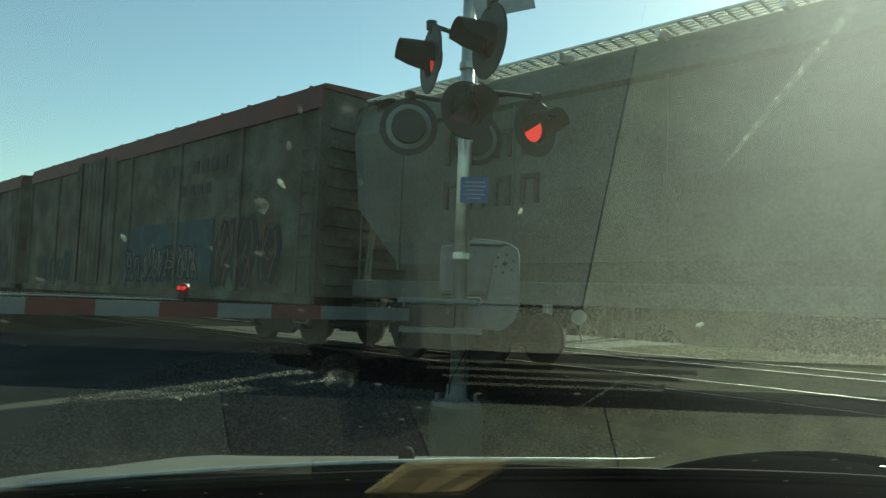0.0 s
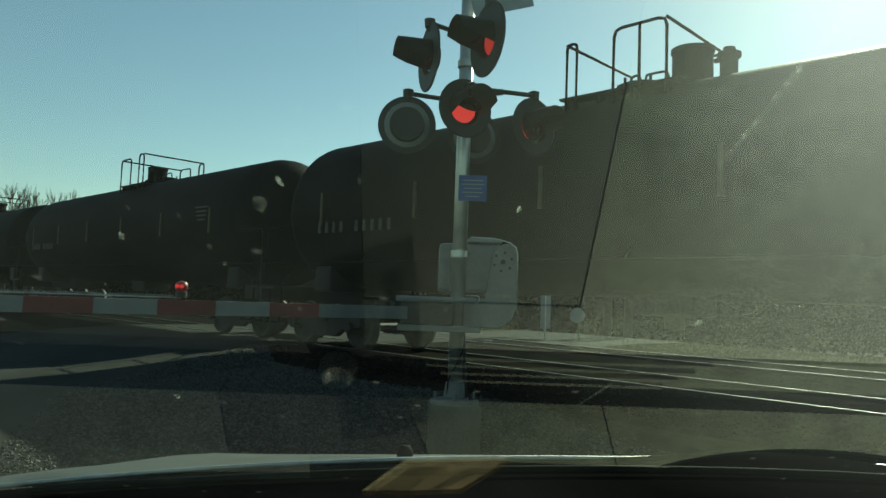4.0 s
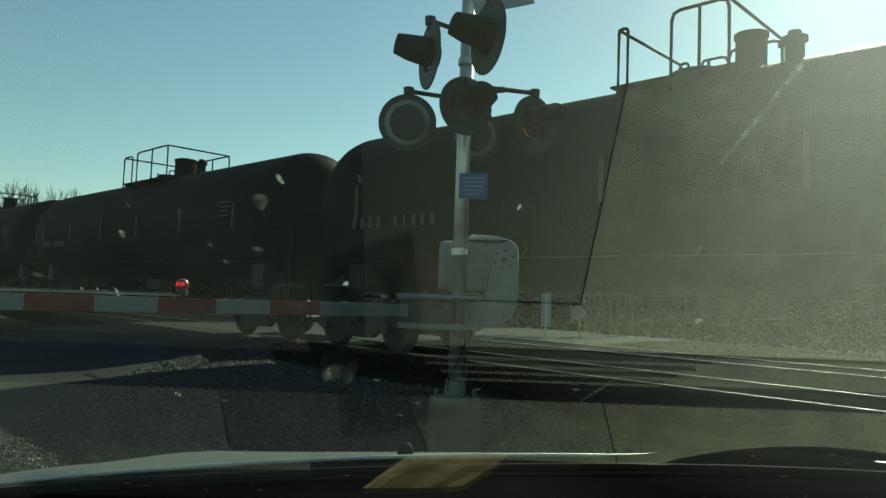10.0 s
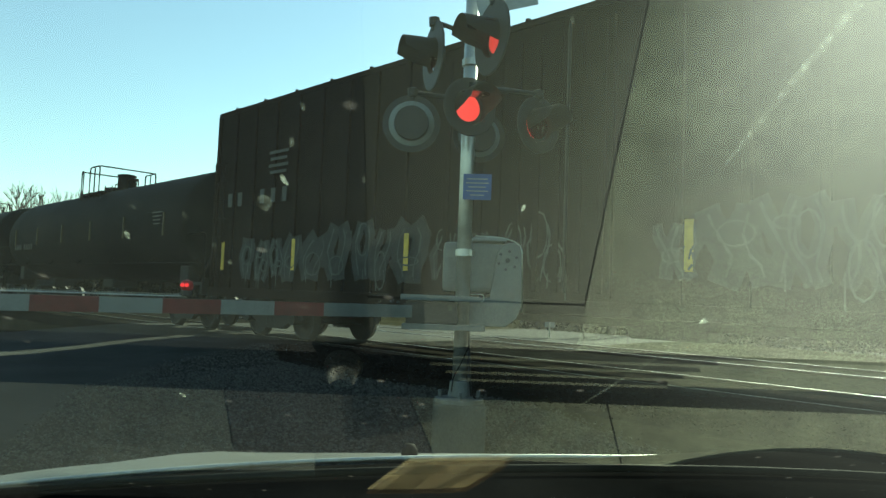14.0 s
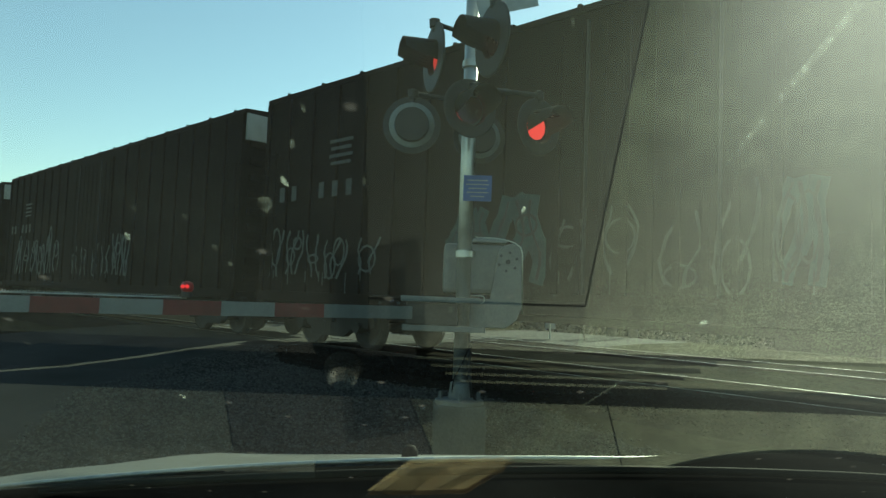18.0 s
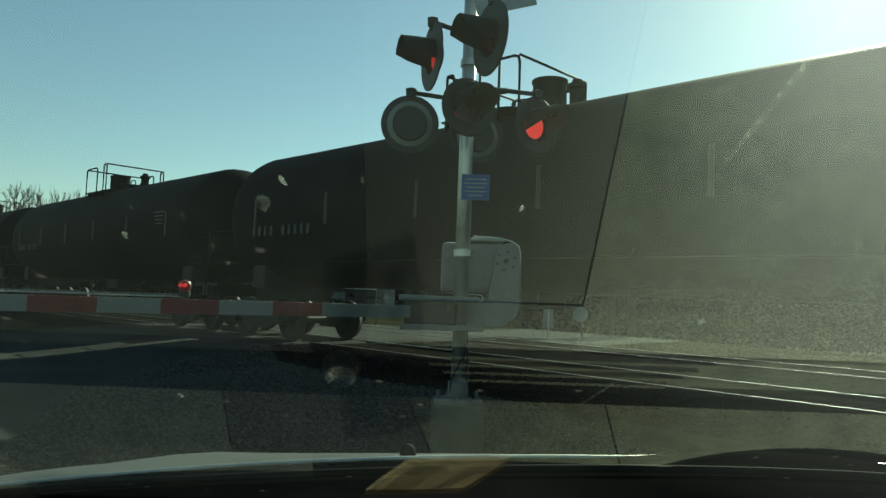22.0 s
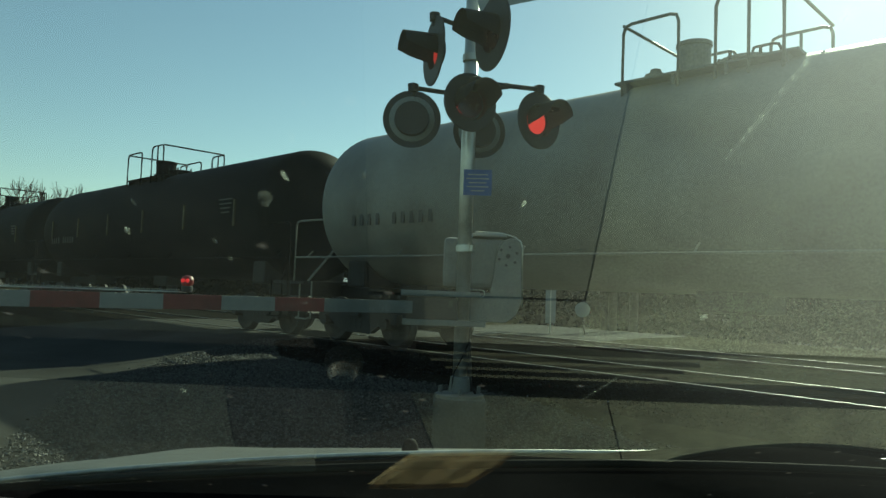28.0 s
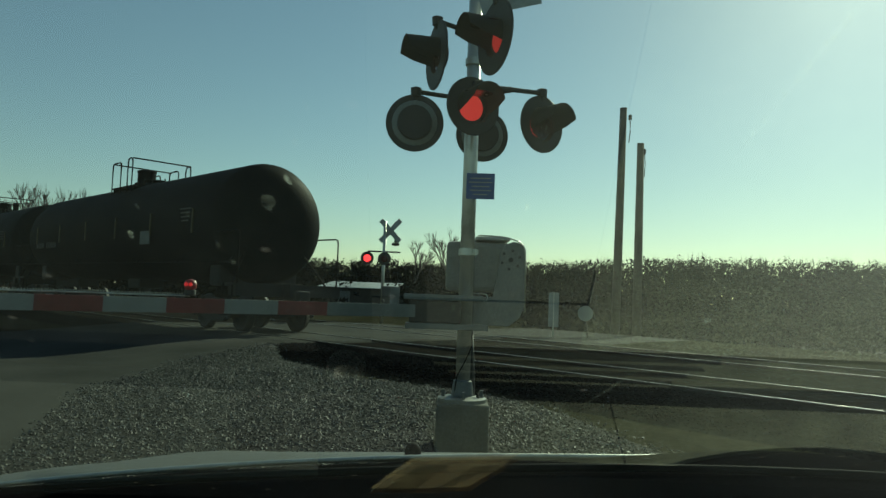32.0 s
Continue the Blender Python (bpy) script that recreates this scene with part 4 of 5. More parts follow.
def box_car(material, length, label, height=5.114, white_end=True, roof=None, ribs=22, doors=(0.0,)):
    car = thing("boxcar", label, "boxcar", group="freight train")
    half, w, z0 = length / 2 - 0.6, 1.5, 1.0
    bm = bm_new()
    add_box(bm, 0, 0, (z0 + height - 0.1) / 2, 2 * half, 2 * w, height - 0.1 - z0)
    body = part("body", bm, material, car)
    bm = bm_new()
    sweep(bm, [(-w - 0.02, height - 0.12), (-w - 0.02, height - 0.02), (0, height + 0.08), (w + 0.02, height - 0.02), (w + 0.02, height - 0.12)], 2 * half + 0.06, -half - 0.03)
    for k in range(15):
        x = -half + 0.6 + (2 * half - 1.2) * k / 14
        add_box(bm, x, 0, height + 0.03, 0.06, 2.9, 0.05)
    part("roof", bm, roof or material, car)
    # side ribs, except at the door
    for y in (-1, 1):
        n = ribs
        for k in range(n + 1):
            x = -half + 2 * half * k / n
            if min(abs(x - dx) for dx in doors) < 1.65:
                continue
            bm = bm_new()
            add_box(bm, min(half - 0.06, max(-half + 0.06, x)), y * (w + 0.025), (z0 + height) / 2 - 0.05, 0.11, 0.06, height - z0 - 0.15, bevel=0.012)
            part("rib", bm, material, body)
        for dx in doors:
            bm = bm_new()
            for k in range(9):
                add_box(bm, dx - 1.4 + 0.35 * k, y * (w + 0.06), (z0 + height) / 2 - 0.1, 0.1, 0.06, height - z0 - 0.5, bevel=0.015)
            add_box(bm, dx, y * (w + 0.04), (z0 + height) / 2 - 0.1, 3.1, 0.06, height - z0 - 0.4)
            d = part("door", bm, material, car)
            for x in (-0.9, 0.9):
                bm = bm_new()
                add_cyl(bm, (dx + x, y * (w + 0.14), z0 + 0.15), (dx + x, y * (w + 0.14), height - 0.3), 0.025, n=8)
                part("door_bar", bm, M_TRUCK, d)
        bm = bm_new()
        add_box(bm, 0, y * (w + 0.06), z0 - 0.05, 2 * half, 0.1, 0.2, bevel=0.01)
        part("side_sill", bm, material, car)
        for x in (-half + 0.3, half - 0.3):
            bm = bm_new()
            for z in [0.5 + 0.42 * k for k in range(9 if y < 0 else 4)]:
                add_tube(bm, [(x - 0.22, y * (w + 0.02), z), (x - 0.22, y * (w + 0.1), z), (x + 0.22, y * (w + 0.1), z), (x + 0.22, y * (w + 0.02), z)], 0.012, 6)
            for dx in (-0.22, 0.22):
                add_cyl(bm, (x + dx, y * (w + 0.1), 0.5), (x + dx, y * (w + 0.1), 3.9 if y < 0 else 1.8), 0.014, n=6)
            part("ladder", bm, material, car)
    for s in (-1, 1):
        bm = bm_new()
        for k in range(9):
            add_box(bm, s * (half + 0.03), 0, z0 + 0.3 + (height - z0 - 1.1) * k / 8, 0.08, 2.7, 0.16, bevel=0.03)
        part("end_panel", bm, material, car)
        if white_end:
            bm = bm_new()
            add_box(bm, s * (half + 0.02), 0, height - 0.42, 0.1, 2.94, 0.6, bevel=0.01)
            part("end_plate", bm, M_WHITE, car, "white painted top of the car's end")
        bm = bm_new()
        add_box(bm, s * (half + 0.15), 0, z0 - 0.06, 0.4, 0.5, 0.3, bevel=0.03)
        part("end_sill", bm, M_TRUCK, car)
    bm = bm_new()
    add_box(bm, 0, 0, 0.85, 2 * half - 2, 0.4, 0.3)
    add_box(bm, 1.5, 0.3, 0.7, 1.2, 0.5, 0.35, bevel=0.05)
    part("centre_sill", bm, M_TRUCK, car)
    bogies(car, half - 1.9)
    couplers(car, half + 0.25)
    return car


def hopper_car(length, label):
    car = thing("hopper_car", label, "hopper car", group="freight train")
    half, h = length / 2 - 0.6, 4.62
    bm = bm_new()
    sec = [(-1.35, 1.25), (-1.56, 1.6), (-1.6, 2.6), (-1.56, 3.9), (-1.4, 4.3), (-0.9, h), (0.9, h), (1.4, 4.3), (1.56, 3.9), (1.6, 2.6), (1.56, 1.6), (1.35, 1.25)]
    end = half + 0.15
    def cut(z):
        return 1.7 if z < 1.5 else (1.3 if z < 2 else (0.0 if z > 2.7 else 0.25))
    a = [bm.verts.new((-end + cut(z), y, z)) for y, z in sec]
    b = [bm.verts.new((end - cut(z), y, z)) for y, z in sec]
    for i in range(len(sec)):
        j = (i + 1) % len(sec)
        bm.faces.new((a[i], a[j], b[j], b[i]))
    bm.faces.new(a)
    bm.faces.new(b)
    part("body", bm, M_HOPPER, car)
    for y in (-1, 1):
        bm = bm_new()
        add_box(bm, 0, y * 1.5, 1.18, 2 * half, 0.16, 0.3, bevel=0.02)
        part("side_sill", bm, M_HOPPER, car)
        bm = bm_new()
        sweep(bm, [(y * 1.57, 3.86), (y * 1.64, 3.92), (y * 1.60, 4.0), (y * 1.53, 3.98)], 2 * half - 1.2, -half + 0.6)
        part("side_rail", bm, M_HOPPER, car)
        bm = bm_new()
        for k in range(6):
            add_box(bm, 0, y * (0.88 + 0.085 * k), h + 0.03, 2 * half + 0.3, 0.025, 0.03)
        for k in range(int(2 * half / 0.2)):
            add_box(bm, -half + 0.1 + 0.2 * k, y * 1.09, h + 0.03, 0.025, 0.45, 0.025)
        for k in range(12):
            add_box(bm, -half + 1 + (2 * half - 2) * k / 11, y * 1.09, h - 0.05, 0.06, 0.4, 0.13)
        part("running_board", bm, M_GALV, car, "galvanised running board")
    for s in (-1, 1):
        bm = bm_new()
        add_box(bm, s * (half - 0.1), 0, 1.15, 0.5, 2.9, 0.3, bevel=0.03)
        for y in (-1.35, 1.35):
            add_cyl(bm, (s * (half - 0.08), y, 1.2), (s * (half - 0.5), y, 4.1), 0.05, n=8)
            for k in range(8):
                add_tube(bm, [(s * (half + 0.1), y - 0.25 * (1 if y > 0 else -1), 1.3 + 0.4 * k), (s * (half + 0.1), y, 1.3 + 0.4 * k)], 0.014, 6)
            add_cyl(bm, (s * (half + 0.1), y, 1.2), (s * (half + 0.1), y, 4.6), 0.02, n=6)
            add_cyl(bm, (s * (half + 0.1), y * 0.8, 1.2), (s * (half + 0.1), y * 0.8, 4.6), 0.02, n=6)
        add_box(bm, s * (half - 0.05), 0, h + 0.03, 0.6, 2.4, 0.03)
        for y in (-1.3, 1.3):
            add_tube(bm, [(s * (half - 0.1), y, h - 0.02), (s * (half + 0.42), y, h - 0.1), (s * (half + 0.42), y, h - 0.75)], 0.03)
        part("end_frame", bm, M_HOPPER, car)
    for k in range(3):
        x = -3.6 + 3.6 * k
        bm = bm_new()
        add_cyl(bm, (x, 0, 0.55), (x, 0, 1.3), 0.45, 1.3, n=4)
        part("discharge_chute", bm, M_HOPPER, car)
        bm = bm_new()
        add_box(bm, x, 0, h + 0.08, 2.6, 0.6, 0.12, bevel=0.03)
        part("roof_hatch", bm, M_HOPPER, car)
    yy = -1.62
    items = []
    for i in range(4):
        items.append((-half + 2.4 + 0.5 * i, yy, 3.35, 0.34, 0.42))
        items.append((-half + 2.4 + 0.5 * i, yy, 2.65, 0.34, 0.42))
    for it in items:
        bars(car, "lettering", [(it[0] - 0.12, it[1], it[2], 0.07, it[4]), (it[0] + 0.12, it[1], it[2], 0.07, it[4]), (it[0], it[1], it[2] + 0.17, 0.3, 0.07)], M_LETTER, 0.05)
    for k in range(8):
        bm = bm_new()
        add_box(bm, -half + 1.2 + (2 * half - 2.4) * k / 7, -1.6, 2.7, 0.03, 0.02, 2.4)
        part("seam", bm, M_HOPPER, car)
    bogies(car, half - 1.6)
    couplers(car, half + 0.25)
    return car


# the couplings, as distances along the track at 0 s, from the head of what is seen to the last car
JOINTS = [29.50, 10.57, -9.61, -26.2, -43.58, -60.64, -77.69, -94.65, -111.52, -128.47, -145.27, -162.57, -179.79, -198.49, -217.60, 
          -236.80, -256.02, -272.27, -288.94, -305.70, -322.48, -339.30, -355.75, -372.33, -389.33, -406.32, -422.6]
KINDS = ["old", "hopper"] + ["tank"] * 10 + ["brown"] * 4 + ["tank"] * 7 + ["grey"] + ["tank"] * 2
BLACK_LABEL = "grimy black tank car with a railed manway platform"
HEAD_GAP = 1.14          # clear space between the heads of two coupled tanks
# on top of each tank: guard loop from, to; guard arch from, to; valve dome and its radius; manway; safety valve
TOPS = {2: (-0.55, 0.14, 0.72, 1.02, -0.14, 0.27, 0.6, -0.62), 3: (-0.45, 0.25, 0.81, 1.13, -0.02, 0.28, 0.73, -0.5), 4: (-1.29, -1.12, -0.51, 0.28, 0.21, 0.28, -0.56, 0.73),
        5: (-1.0, -0.15, 0.35, 1.1, -0.25, 0.28, 0.5, -0.9), 6: (-1.29, -1.12, -0.51, 0.28, 0.21, 0.28, -0.56, 0.73), 7: (-1.28, -1.07, -0.45, 0.42, 0.26, 0.27, -0.55, 0.78),
        8: (-1.33, -0.73, -0.4, 1.6, 0.78, 0.3, -0.15, 1.75), 9: (-1.38, -1.24, -0.6, 0.16, 0.08, 0.2, -0.65, 0.63), 10: (-1.45, -1.28, -0.68, 0.2, 0.02, 0.28, -0.74, 0.58),
        11: (-1.52, -1.36, -0.76, 0.1, -0.01, 0.28, -0.83, 0.51), 16: (-1.75, -1.55, -0.98, 0.5, 0.22, 0.31, -1.06, -1.89), 17: (-1.35, -0.42, 0.12, 0.36, -0.9, 0.31, 0.16, 1.11),
        18: (-1.21, -1.05, -0.46, 0.37, 0.28, 0.28, -0.53, 0.82), 19: (-1.59, 0.01, 0.59, 1.18, -0.62, 0.27, 0.54, -1.61), 20: (-1.85, -0.3, 0.24, 1.15, -0.9, 0.29, 0.3, -1.89),
        21: (-1.85, -0.25, 0.28, 0.91, -0.88, 0.28, 0.33, -1.86), 22: (-1.5, -0.5, 0.2, 0.95, -0.9, 0.29, 0.2, -1.4), 23: (-1.3, -0.49, 0.01, 0.83, -0.71, 0.23, 0.05, -1.3),
        24: (-0.95, 0.03, 0.59, 0.79, -0.45, 0.31, 0.59, 1.55), 25: (-0.87, -0.2, 0.33, 0.68, -0.48, 0.28, 0.33, -1.01)}


def tank_heads():
    """Where the front and rear of every tank stand at 0 s."""
    fronts = {}
    for i in TOPS:
        length = JOINTS[i] - JOINTS[i + 1]
        size = 16.4 if length < 16.5 else (16.75 if length < 16.95 else 17.12)
        middle = -(JOINTS[i] + JOINTS[i + 1]) / 2
        fronts[i] = (middle - size / 2 + 0.5 + (0.15 if i == 3 else 0), middle + size / 2 - 0.5)
    return {i: (f, fronts[i + 1][0] - HEAD_GAP if i + 1 in fronts else r) for i, (f, r) in fronts.items()}


def leaf_mark(car):
    """A pale emblem of two leaves above a line of print, laid on the tank's round side."""
    for lean, size, x in ((20, 0.36, 3.22), (-12, 0.30, 3.42)):
        bm = bm_new()
        m = Matrix.Translation((x, -1.47, 3.0)) @ pose(0, 0, 0, -14, 0, 0) @ pose(0, 0, 0, 0, lean, 0)
        half = [(0.0, -1.0), (0.3, -0.5), (0.36, 0.0), (0.24, 0.55), (0.0, 1.0)]
        outline = half + [(-u, v) for u, v in reversed(half[1:-1])]
        for y in (-0.012, 0.012):
            bm.faces.new([bm.verts.new(m @ Vector((u * size, y, v * size))) for u, v in outline])
        part("emblem", bm, M_SPRAYWHITE, car, "pale leaf-shaped emblem")
    bars(car, "small_print", [(2.95 + 0.2 * k, -1.5, 2.5, 0.12, 0.16) for k in range(4)], M_MARK, 0.02)


HEADS = tank_heads()


def build_train():
    masters = {}
    for i, kind in enumerate(["lead"] + KINDS):
        if kind == "lead":
            front, back = 48.5, 29.6
        else:
            front, back = JOINTS[i - 1], JOINTS[i]
        mid = -(front + back) / 2
        length = front - back
        if kind in ("tank", "grey"):
            fore, aft = HEADS[i - 1]
            mid, length = (fore + aft) / 2, aft - fore + 1.0
            car = tank_car(M_TANK if kind == "tank" else M_TANKGREY, length, BLACK_LABEL if kind == "tank" else "stained light grey tank car with a railed platform", TOPS[i - 1], 0.05 if i - 1 in (6, 7) else 0.0)
            if i - 1 in (7, 10):
                leaf_mark(car)
            elif i - 1 == 25:
                bars(car, "placard", [(3.3, -1.5, 2.3, 0.62, 0.36)], M_PLACARD, 0.02, "pale rectangular placard")
        elif kind == "hopper":
            car = hopper_car(length, "weathered grey covered hopper car")
        elif kind in ("old", "lead"):
            car = box_car(M_BOXOLD, length, "weathered white boxcar with red roof edge and graffiti", 5.15, False, M_BOXRED, 6, (-2.6,))
            h2, y2 = length / 2 - 0.6, -1.5
            bm = bm_new()
            add_box(bm, 0, y2 - 0.03, 4.84, 2 * h2, 0.07, 0.36)
            part("red_band", bm, M_BOXRED, car, "faded red band below the roof")
            bm = bm_new()
            add_box(bm, 2.2, y2 - 0.012, 1.95, 5.2, 0.03, 1.5)
            part("graffiti", bm, M_SPRAYBLUE, car, "dull blue sprayed patch")
            scribble(car, 0.0, 3.8, 1.25, 2.1, y2 - 0.032, M_SPRAYWHITE, 4, 0.03, "black and pale spray-painted letters", fill=M_SPRAYBLACK)
            scribble(car, 4.9, 7.6, 1.2, 2.6, y2 - 0.012, M_SPRAYRUST, 9, 0.05, "rust-coloured spray paint", fill=M_SPRAYDIM)
            scribble(car, -7.6, -4.8, 1.2, 2.1, y2 - 0.012, M_SPRAYBLACK, 12, 0.05, "dark green-black spray paint", fill=M_SPRAYTEAL)
            bars(car, "lettering", [(2.0 + 0.45 * i + (0.4 if i > 2 else 0), y2 - 0.012, 4.0, 0.3, 0.3) for i in range(7)], M_LETTER)
            bars(car, "lettering", [(3.2 + 0.4 * i, y2 - 0.012, 3.45, 0.28, 0.26) for i in range(4)], M_LETTER)
        else:
            if "box" not in masters:
                first = box_car(M_BOXBROWN, 19.1, "dark brown high boxcar with white end plates")
                masters["box"] = [first] + [copy_thing(first, Matrix()) for k in range(3)]
            car = masters["box"][i - 13]
            k = i - 13
            mid += {0: 0.15, 3: -0.3}.get(k, 0.0)
            y2 = -1.565
            if k == 0:
                for x in (-8.4, -5.6, -2.3, 2.6, 5.6, 8.4):
                    bars(car, "reflective_tape", [(x, y2, 1.75, 0.11, 0.62)], M_YELLOW, 0.012, "yellow reflective strip")
                scribble(car, -7.6, 0.5, 1.25, 2.25, y2, M_SPRAYGREY, 21, 0.03, fill=M_SPRAYDIM)
                scribble(car, 2.2, 8.6, 1.3, 2.2, y2, M_SPRAYGREY, 25, 0.03, fill=M_SPRAYDIM)
            elif k == 1:
                scribble(car, -8.0, -5.0, 1.3, 2.1, y2, M_SPRAYDIM, 31, 0.05)
                scribble(car, 3.0, 6.5, 1.3, 2.3, y2, M_SPRAYGREY, 33, 0.05)
                scribble(car, -3.6, -2.0, 1.5, 2.2, y2, M_SPRAYDIM, 35, 0.04)
            elif k == 2:
                scribble(car, -7.5, -2.5, 1.3, 2.6, y2, M_SPRAYGREY, 41, 0.07)
                scribble(car, -1.5, 3.2, 1.3, 2.5, y2, M_SPRAYGREY, 44, 0.06)
            else:
                scribble(car, -8.6, -5.4, 1.3, 2.3, y2, M_SPRAYGREY, 51, 0.05)
                scribble(car, -3.4, 1.8, 1.3, 2.5, y2, M_SPRAYDIM, 53, 0.04, "dull teal spray paint", fill=M_SPRAYTEAL)
                bars(car, "door_label", [(4.6, y2, 1.75, 0.3, 0.04), (4.6, y2, 2.05, 0.3, 0.04), (4.45, y2, 1.9, 0.04, 0.3), (4.75, y2, 1.9, 0.04, 0.3), (3.4, y2, 1.5, 0.15, 0.15), (4.6, y2, 1.35, 0.6, 0.12)], M_MARK)
            bars(car, "lettering", [(-8.2 + 0.42 * j + (0.5 if j > 1 else 0), y2, 3.0, 0.16, 0.3) for j in range(5)], M_MARK)
            bars(car, "lettering", [(-6.3, y2, 3.9 - 0.14 * j, 0.7 - 0.1 * (j % 2), 0.06) for j in range(4)], M_MARK)
        TRAIN.append((car, mid))


build_train()


# ---------- crossing signal and gate ----------
MAST = (-4.37, 4.72)
RIGHT, AHEAD = Vector((0.710, 0.704, 0)), Vector((-0.704, 0.710, 0))     # as seen from the parked car
BLINK = []          # (shutter, lit first)


def lamp_head(parent, at, facing, radius, shaded=True, blink=None, back=False):
    """A flasher: round black background, housing behind it, red lens and long visor in front; facing: degrees from -AHEAD towards RIGHT."""
    a = radians(facing)
    out = (-AHEAD * math.cos(a) + RIGHT * math.sin(a)).normalized()
    side = Vector((0, 0, 1)).cross(out)
    m = Matrix(((side.x, 0, out.x, at[0]), (side.y, 0, out.y, at[1]), (0, 1, 0, at[2]), (0, 0, 0, 1)))     # local y up, z out of the lamp
    bm = bm_new()
    add_lathe(bm, [(radius, -0.008), (radius, 0.0), (radius - 0.012, 0.006), (0.16, 0.006), (0.15, -0.045), (0.0, -0.045), (0.0, -0.06), (0.15, -0.06), (0.155, -0.008), (radius, -0.008)], 40, m, shut=False)
    head = part("lamp_head", bm, M_BLACKP, parent, "black round flasher background")
    bm = bm_new()
    add_lathe(bm, [(0.205, -0.009), (0.2035, -0.0115), (0.1, -0.0117), (0, -0.0118)] if back else [(0.12, -0.06), (0.11, -0.08), (0.08, -0.09), (0, -0.095)], 24, m)
    part("housing", bm, M_BLACKP if not back else M_LAMPBACK, head, smooth=True)
    bm = bm_new()
    n = 20
    ring = []
    for z, k in ((0.0, 1.0), (0.17, 0.98), (0.29, 0.95)):
        span = 230 if z < 0.1 else (200 if z < 0.2 else 165)
        ring.append([bm.verts.new(m @ Vector((0.152 * k * math.sin(radians(-span / 2 + span * i / n)), 0.152 * k * math.cos(radians(-span / 2 + span * i / n)), z))) for i in range(n + 1)])
    for u, v in zip(ring, ring[1:]):
        for i in range(n):
            bm.faces.new((u[i], u[i + 1], v[i + 1], v[i]))
    bmesh.ops.solidify(bm, geom=bm.faces[:], thickness=0.004)
    part("visor", bm, M_BLACKP, head)
    bm = bm_new()
    add_lathe(bm, [(0.118, -0.043), (0.112, -0.036), (0.06, -0.031), (0, -0.03)], 28, m, shut=False)
    part("lens", bm, (M_UPPERRED if radius > 0.3 else M_LAMPRED) if blink is not None else M_LENS, head, "red signal lens", smooth=True)
    # made-up shutter disc: hides the steady glow so that the lamp blinks
    if blink is not None:
        bm = bm_new()
        add_lathe(bm, [(0, -0.002), (0.128, -0.002), (0.128, 0.002), (0, 0.002)], 28)
        sh = part("shutter", bm, M_LENS, head, "dark red disc added to blink the flasher", at=m @ Matrix.Translation((0, 0, -0.02)))
        BLINK.append((sh, blink))
    return head


